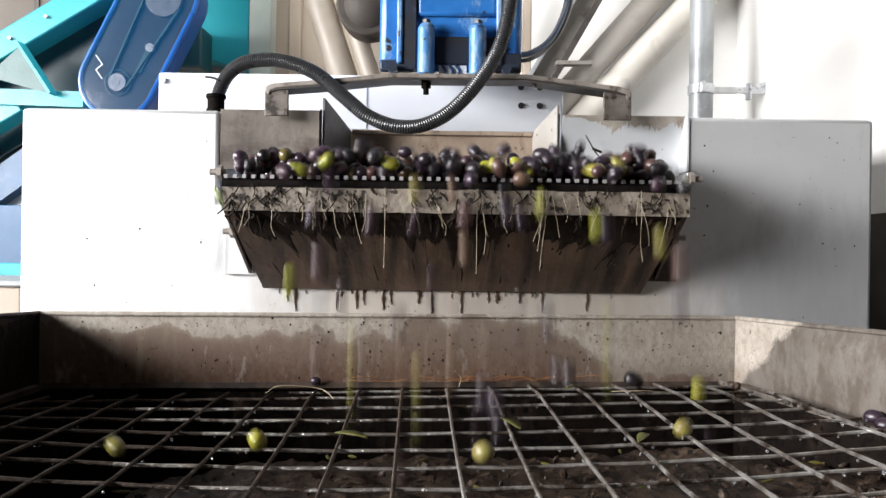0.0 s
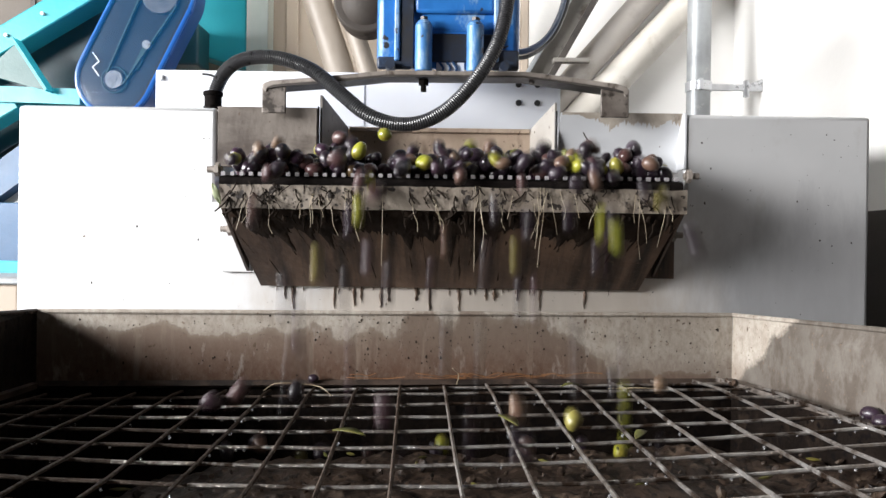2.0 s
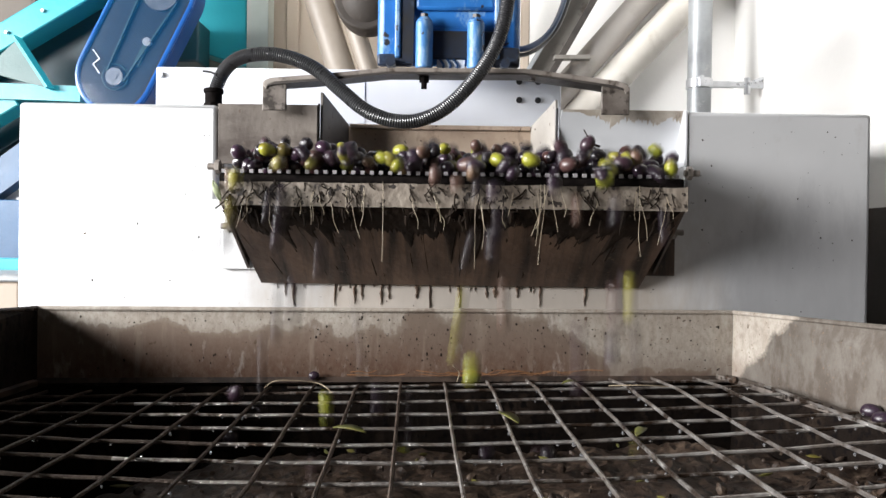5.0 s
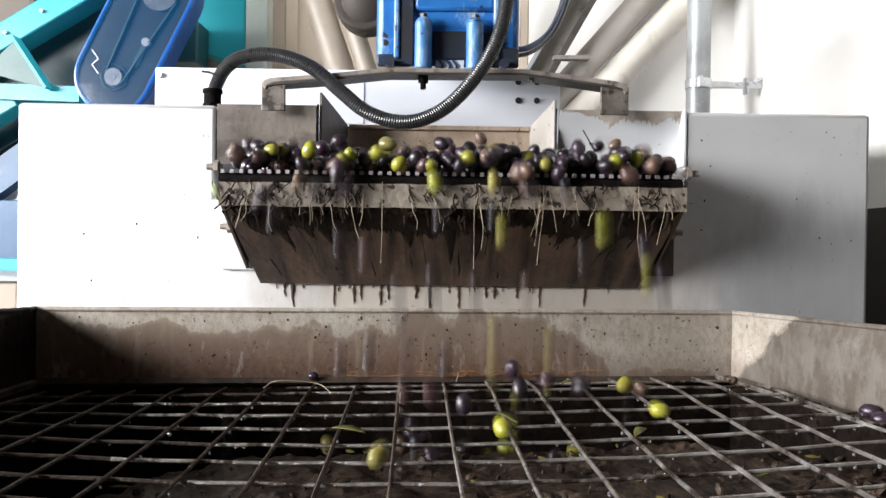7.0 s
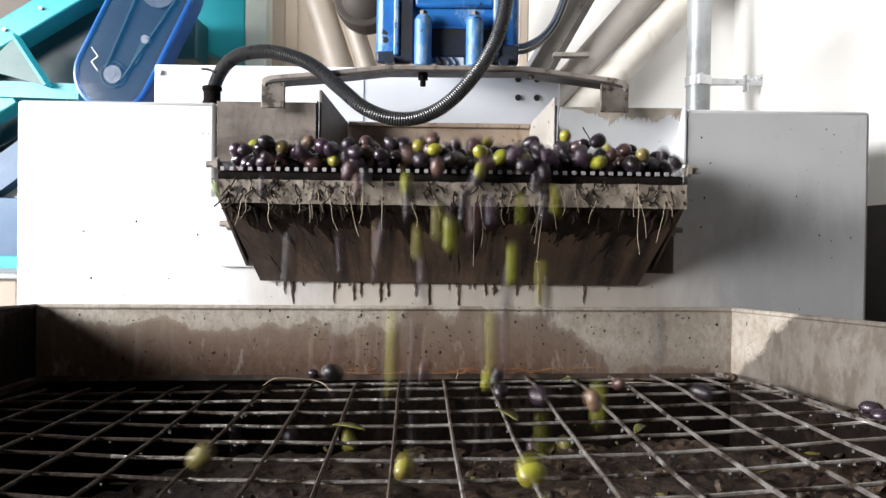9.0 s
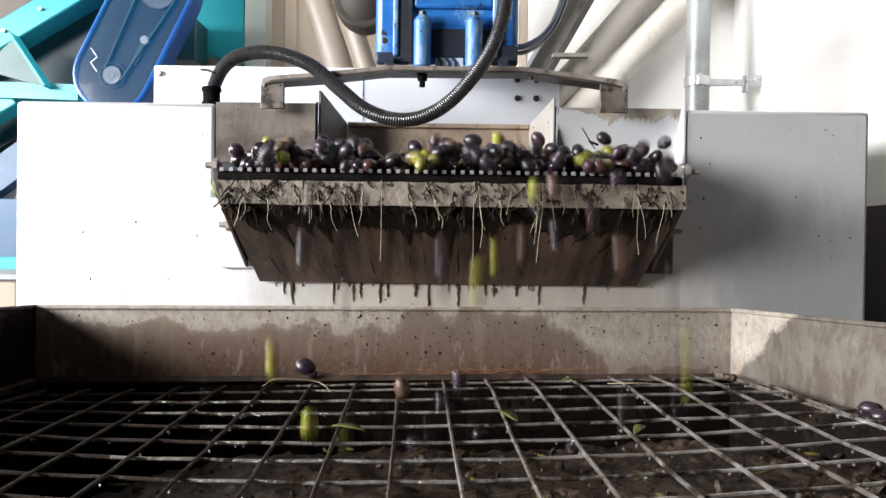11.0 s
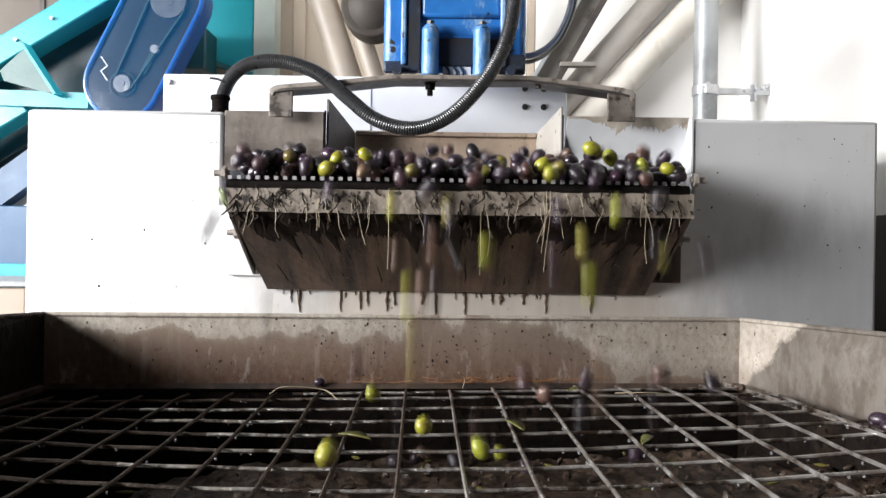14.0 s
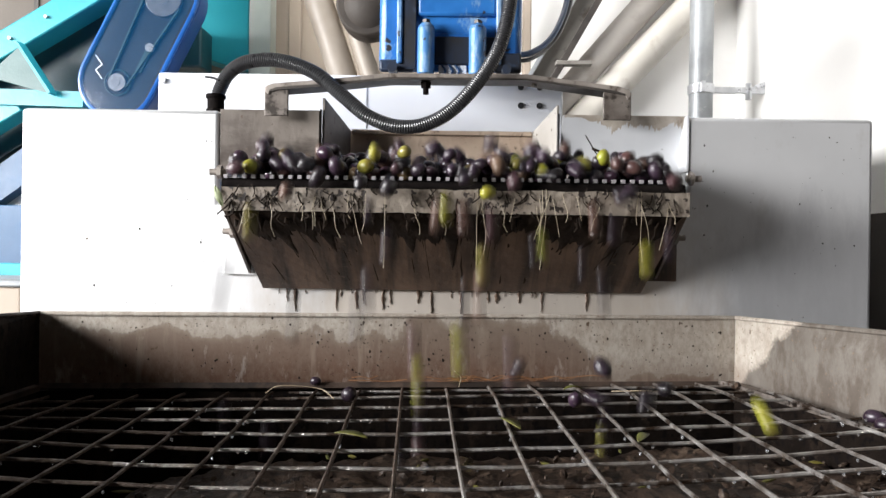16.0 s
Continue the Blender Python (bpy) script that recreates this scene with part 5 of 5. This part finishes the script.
greens_at(2, [(-0.085, 0.037), (-0.075, 0.067), (-0.126, -0.021), (0.167, 0.027), (0.181, 0.013), (0.229, 0.055), (0.189, -0.151), (0.077, -0.01)],
     [(-0.221, 0.091), (-0.062, 0.119), (-0.089, 0.101), (-0.02, 0.09), (0.136, 0.091), (0.188, 0.088), (0.171, 0.085)],
     [(0.115, 0.626)])
greens_at(2.5, [(-0.036, 0.03), (-0.006, 0.027), (0.003, -0.0), (0.046, -0.027), (0.142, 0.059), (0.269, -0.024), (0.155, -0.143)],
     [(-0.193, 0.092), (-0.118, 0.106), (-0.126, 0.09), (-0.044, 0.108), (0.001, 0.103), (0.029, 0.099), (0.107, 0.093), (0.186, 0.093), (0.053, 0.085)],
     [(0.157, 0.599), (-0.021, 0.54)])
greens_at(3, [(0.059, 0.058), (0.064, 0.02), (0.166, 0.035), (0.144, -0.001), (0.0, 0.003), (0.035, 0.022), (0.022, -0.164), (-0.049, 0.007), (-0.15, -0.205)],
     [(0.001, 0.12), (0.03, 0.092), (0.007, 0.094), (0.089, 0.092), (0.112, 0.093), (0.186, 0.093), (-0.102, 0.085)],
     [(0.039, 0.595), (-0.007, 0.521), (0.087, 0.584)])
greens_at(3.5, [(-0.101, -0.016), (-0.063, -0.021), (-0.016, 0.028), (0.093, -0.019), (-0.045, -0.128), (0.187, 0.025), (0.2, -0.018), (0.235, 0.067)],
     [(-0.094, 0.097), (0.111, 0.098), (0.177, 0.105), (0.081, 0.085), (0.216, 0.09)],
     [(-0.155, 0.539), (-0.209, 0.58), (-0.1, 0.565), (0.097, 0.583), (0.182, 0.606), (0.078, 0.483)])
greens_at(4, [(-0.023, 0.057), (-0.007, 0.044), (0.049, 0.033), (-0.047, -0.025), (0.167, -0.017), (0.23, 0.017), (-0.163, -0.131), (-0.056, -0.135), (-0.032, -0.113)],
     [(-0.138, 0.094), (-0.07, 0.091), (0.03, 0.099), (0.096, 0.086), (0.147, 0.088), (0.137, 0.101), (0.184, 0.091)],
     [(0.083, 0.576), (0.22, 0.662), (0.029, 0.545)])
greens_at(6.5, [(0.019, 0.038), (-0.057, -0.026), (0.225, -0.011), (0.104, -0.012), (-0.019, 0.013), (-0.067, 0.029)],
     [(-0.145, 0.112), (-0.133, 0.093), (0.05, 0.085), (0.068, 0.085), (0.236, 0.095), (0.231, 0.085), (-0.067, 0.108), (-0.111, 0.085)],
     [(-0.035, 0.533), (-0.083, 0.532), (-0.158, 0.543), (0.023, 0.652)])
greens_at(7, [(0.064, 0.014), (0.17, 0.015), (0.212, -0.034), (0.055, 0.066), (-0.006, 0.065), (0.056, -0.108), (0.112, -0.119)],
     [(-0.098, 0.095), (-0.183, 0.098), (0.211, 0.093), (0.126, 0.085), (-0.141, 0.099), (-0.058, 0.106)],
     [(0.193, 0.641), (-0.042, 0.528), (0.053, 0.599)])
greens_at(7.5, [(0.022, 0.055), (0.043, 0.036), (0.073, 0.023), (-0.014, 0.008), (-0.029, 0.002), (0.227, 0.036), (0.01, -0.134), (0.073, -0.133), (0.166, -0.138), (-0.031, -0.173)],
     [(-0.143, 0.091), (0.059, 0.085), (-0.196, 0.085), (-0.021, 0.104), (0.13, 0.097), (0.085, 0.085)],
     [(0.039, 0.599), (0.122, 0.592), (-0.086, 0.592), (-0.05, 0.497), (0.203, 0.499), (-0.107, 0.565)])
greens_at(8, [(-0.048, 0.003), (0.022, 0.023), (0.063, 0.035), (0.075, -0.069), (0.091, -0.069), (-0.059, -0.098), (0.245, -0.045), (-0.072, -0.164)],
     [(0.134, 0.085), (0.173, 0.096), (-0.176, 0.093), (0.01, 0.104), (0.208, 0.093)],
     [(0.176, 0.607), (0.11, 0.554), (-0.077, 0.49), (-0.09, 0.584)])
greens_at(8.5, [(0.067, 0.045), (0.062, 0.001), (-0.112, 0.032), (-0.027, -0.022), (0.132, 0.008), (0.205, -0.013), (0.008, -0.131)],
     [(0.029, 0.098), (-0.017, 0.1), (0.118, 0.098), (0.128, 0.087), (-0.141, 0.096), (-0.051, 0.096), (0.159, 0.099), (-0.089, 0.088), (0.088, 0.085)],
     [(0.177, 0.573), (0.044, 0.501)])
greens_at(9, [(0.084, 0.034), (0.119, 0.043), (-0.001, 0.022), (0.012, 0.007), (-0.023, -0.002), (0.075, -0.024), (0.105, -0.046), (-0.046, -0.101), (0.054, -0.105)],
     [(-0.115, 0.085), (0.042, 0.096), (0.09, 0.09), (0.063, 0.09), (0.216, 0.095), (-0.007, 0.098)],
     [(-0.165, 0.511), (0.062, 0.481), (-0.022, 0.496)])
greens_at(11.5, [(-0.031, 0.001), (0.063, -0.012), (0.069, 0.056), (-0.194, 0.042)],
     [(-0.185, 0.101), (-0.072, 0.106), (0.09, 0.085), (0.123, 0.095), (0.159, 0.096), (0.221, 0.092), (0.046, 0.096)],
     [(-0.016, 0.566), (-0.04, 0.502), (0.161, 0.495)])
greens_at(12, [(0.054, 0.018), (0.062, 0.024), (-0.074, -0.027), (-0.022, -0.016), (0.013, 0.02), (0.044, -0.031), (0.2, 0.028)],
     [(-0.089, 0.085), (-0.079, 0.094), (0.044, 0.103), (0.099, 0.101), (0.133, 0.094), (-0.039, 0.085)],
     [(-0.021, 0.553), (0.048, 0.496), (0.056, 0.58)])
greens_at(12.5, [(0.058, 0.062), (0.055, -0.007), (-0.026, 0.009), (0.001, 0.003), (0.202, 0.021), (0.08, -0.123), (-0.098, -0.183)],
     [(-0.187, 0.097), (-0.119, 0.097), (0.034, 0.085), (0.17, 0.097), (0.07, 0.092), (0.013, 0.085)],
     [(0.06, 0.588)])
greens_at(13, [(0.082, -0.001), (-0.168, 0.01), (-0.011, -0.133), (-0.025, -0.166), (0.248, -0.001), (0.094, -0.193)],
     [(-0.227, 0.092), (-0.017, 0.091), (0.013, 0.104), (0.063, 0.098), (0.114, 0.109), (0.169, 0.102), (0.123, 0.094), (0.227, 0.085)],
     [(0.123, 0.644), (-0.051, 0.595), (0.224, 0.595), (0.074, 0.531)])
greens_at(13.5, [(0.023, -0.002), (0.2, 0.006), (0.032, -0.117), (0.059, -0.194), (-0.019, 0.063)],
     [(-0.08, 0.106), (-0.03, 0.085), (0.012, 0.104), (0.057, 0.091), (0.124, 0.085), (-0.017, 0.098)],
     [(-0.055, 0.495), (0.099, 0.496), (0.011, 0.521), (-0.164, 0.57)])
greens_at(14, [(0.042, -0.001), (0.147, -0.038), (0.139, 0.011), (0.175, 0.045), (0.223, 0.002), (0.001, 0.042), (-0.032, -0.095), (-0.056, 0.047)],
     [(-0.131, 0.085), (-0.12, 0.097), (0.038, 0.085), (0.209, 0.094), (0.235, 0.091), (0.101, 0.093), (0.155, 0.111)],
     [(-0.017, 0.629), (-0.087, 0.548), (0.028, 0.563)])
greens_at(14.5, [(0.052, 0.067), (0.116, 0.025), (-0.123, -0.019), (0.193, -0.055), (-0.086, 0.01), (-0.041, -0.105)],
     [(-0.195, 0.114), (0.155, 0.099), (-0.052, 0.091), (0.211, 0.085), (-0.146, 0.095)],
     [(0.117, 0.519), (-0.041, 0.556)])
greens_at(15, [(-0.07, 0.001), (0.026, -0.009), (0.062, 0.008), (0.145, 0.004), (0.156, -0.023), (-0.043, -0.136), (0.116, -0.128), (-0.063, 0.055), (0.119, -0.166)],
     [(0.023, 0.102), (0.05, 0.088), (0.117, 0.102), (0.202, 0.085), (0.268, 0.085), (0.09, 0.085), (0.089, 0.101)],
     [(0.14, 0.58), (-0.057, 0.504), (0.039, 0.543), (0.214, 0.594)])
greens_at(15.5, [(-0.114, 0.011), (-0.008, -0.009), (-0.013, -0.036), (-0.127, 0.063), (-0.113, 0.061), (0.234, 0.058), (0.166, 0.067), (0.04, -0.14)],
     [(-0.224, 0.099), (-0.07, 0.096), (0.061, 0.105), (0.162, 0.097), (0.2, 0.09), (0.119, 0.085), (0.139, 0.104)],
     [(0.039, 0.617), (0.038, 0.544), (-0.012, 0.533), (0.177, 0.604), (0.077, 0.502)])
greens_at(16, [(0.046, 0.059), (0.003, 0.047), (0.041, -0.016), (0.102, 0.002), (0.21, -0.008), (-0.023, -0.139), (-0.199, 0.029)],
     [(0.078, 0.092), (-0.043, 0.103), (0.171, 0.1), (-0.085, 0.087), (-0.206, 0.085)],
     [(0.276, 0.626)])


def motions():
    rnd = random.Random(21)
    last = 480
    trips = list(EVENTS)
    per_frame = 4.9
    due = 0.0
    for f in range(-24, last + 52):
        due += per_frame * rnd.uniform(0.5, 1.5)
        while due >= 1:
            due -= 1
            x = rnd.uniform(-0.225, 0.25) if rnd.random() < 0.6 else max(-0.22, min(0.24, rnd.gauss(0.03, 0.1)))
            fling = None
            if rnd.random() < 0.07:
                fling = (rnd.uniform(0.05, 0.2), rnd.choice((-1, -1, 1)) * rnd.uniform(0.2, 0.7), rnd.uniform(0, 0.3))
            trips.append((f, x, rnd.random() < (0.2 if 130 < f < 186 or 280 < f < 336 else 0.05), None, fling, None))
    trips.sort(key=lambda e: e[0])
    pool = {True: [], False: []}   # rows, frame of the last row
    for drop, x, green, jump, slow, top in trips:
        rows = fall_of(drop, x, rnd, jump, slow, top)
        if rows[-1][0] < 2 or rows[0][0] > last - 2:
            continue
        free = [o for o in pool[green] if o[-1][0] < rows[0][0] - 3]
        if free:
            o = free[0]
            o.append((rows[0][0] - 2, rows[0][1], 1.04, 0.0845))
            o.extend(rows)
        else:
            pool[green].append([(rows[0][0] - 8, rows[0][1], 1.06, 0.0845)] + rows)
    for green, group in pool.items():
        for i, rows in enumerate(group):
            meshes = GREEN_MESHES if green else RIPE_MESHES
            me = meshes[i % len(meshes)]
            ob = new("green_olive" if green else "ripe_olive", me)
            tagged(ob, "shiny yellow green olive tumbling off the belt" if green else "dark purple ripe olive tumbling off the belt", "olive", "falling olives")
            if rows[0][0] > 0:
                rows.insert(0, (0, *rows[0][1:]))
            clean = [rows[0]]
            for r in rows[1:]:
                if r[0] > clean[-1][0]:
                    clean.append(r)
            cut = []
            for a, b in zip(clean, clean[1:]):
                if a[0] < 0 <= b[0]:
                    if b[0] > 0:
                        k = -a[0] / (b[0] - a[0])
                        cut.append((0, *(p + (q - p) * k for p, q in zip(a[1:], b[1:]))))
                elif 0 <= a[0] <= last:
                    cut.append(a)
                if a[0] < last < b[0]:
                    k = (last - a[0]) / (b[0] - a[0])
                    cut.append((last, *(p + (q - p) * k for p, q in zip(a[1:], b[1:]))))
            if clean[-1][0] <= last:
                cut.append(clean[-1])
            if cut[-1][0] < last:
                cut.append((last, *cut[-1][1:]))
            q = Euler((rnd.uniform(0, 6), rnd.uniform(0, 6), rnd.uniform(0, 6))).to_quaternion()
            axis = Vector((rnd.gauss(0, 1), rnd.gauss(0, 0.4), rnd.gauss(0, 0.4))).normalized()
            keyed, before = [], cut[0][0]
            for f, x, y, z in cut:
                speed = 0.25 if z > 0.1 or y > 0.8 else 0.32
                from_turn = min(1.2, speed * (f - before) * 0.5)
                q = Matrix.Rotation(from_turn, 3, axis).to_quaternion() @ q
                before = f
                keyed.append((f / 30, Matrix.LocRotScale((x, y, z + HZ), q, None)))
            walk(ob, keyed)


motions()
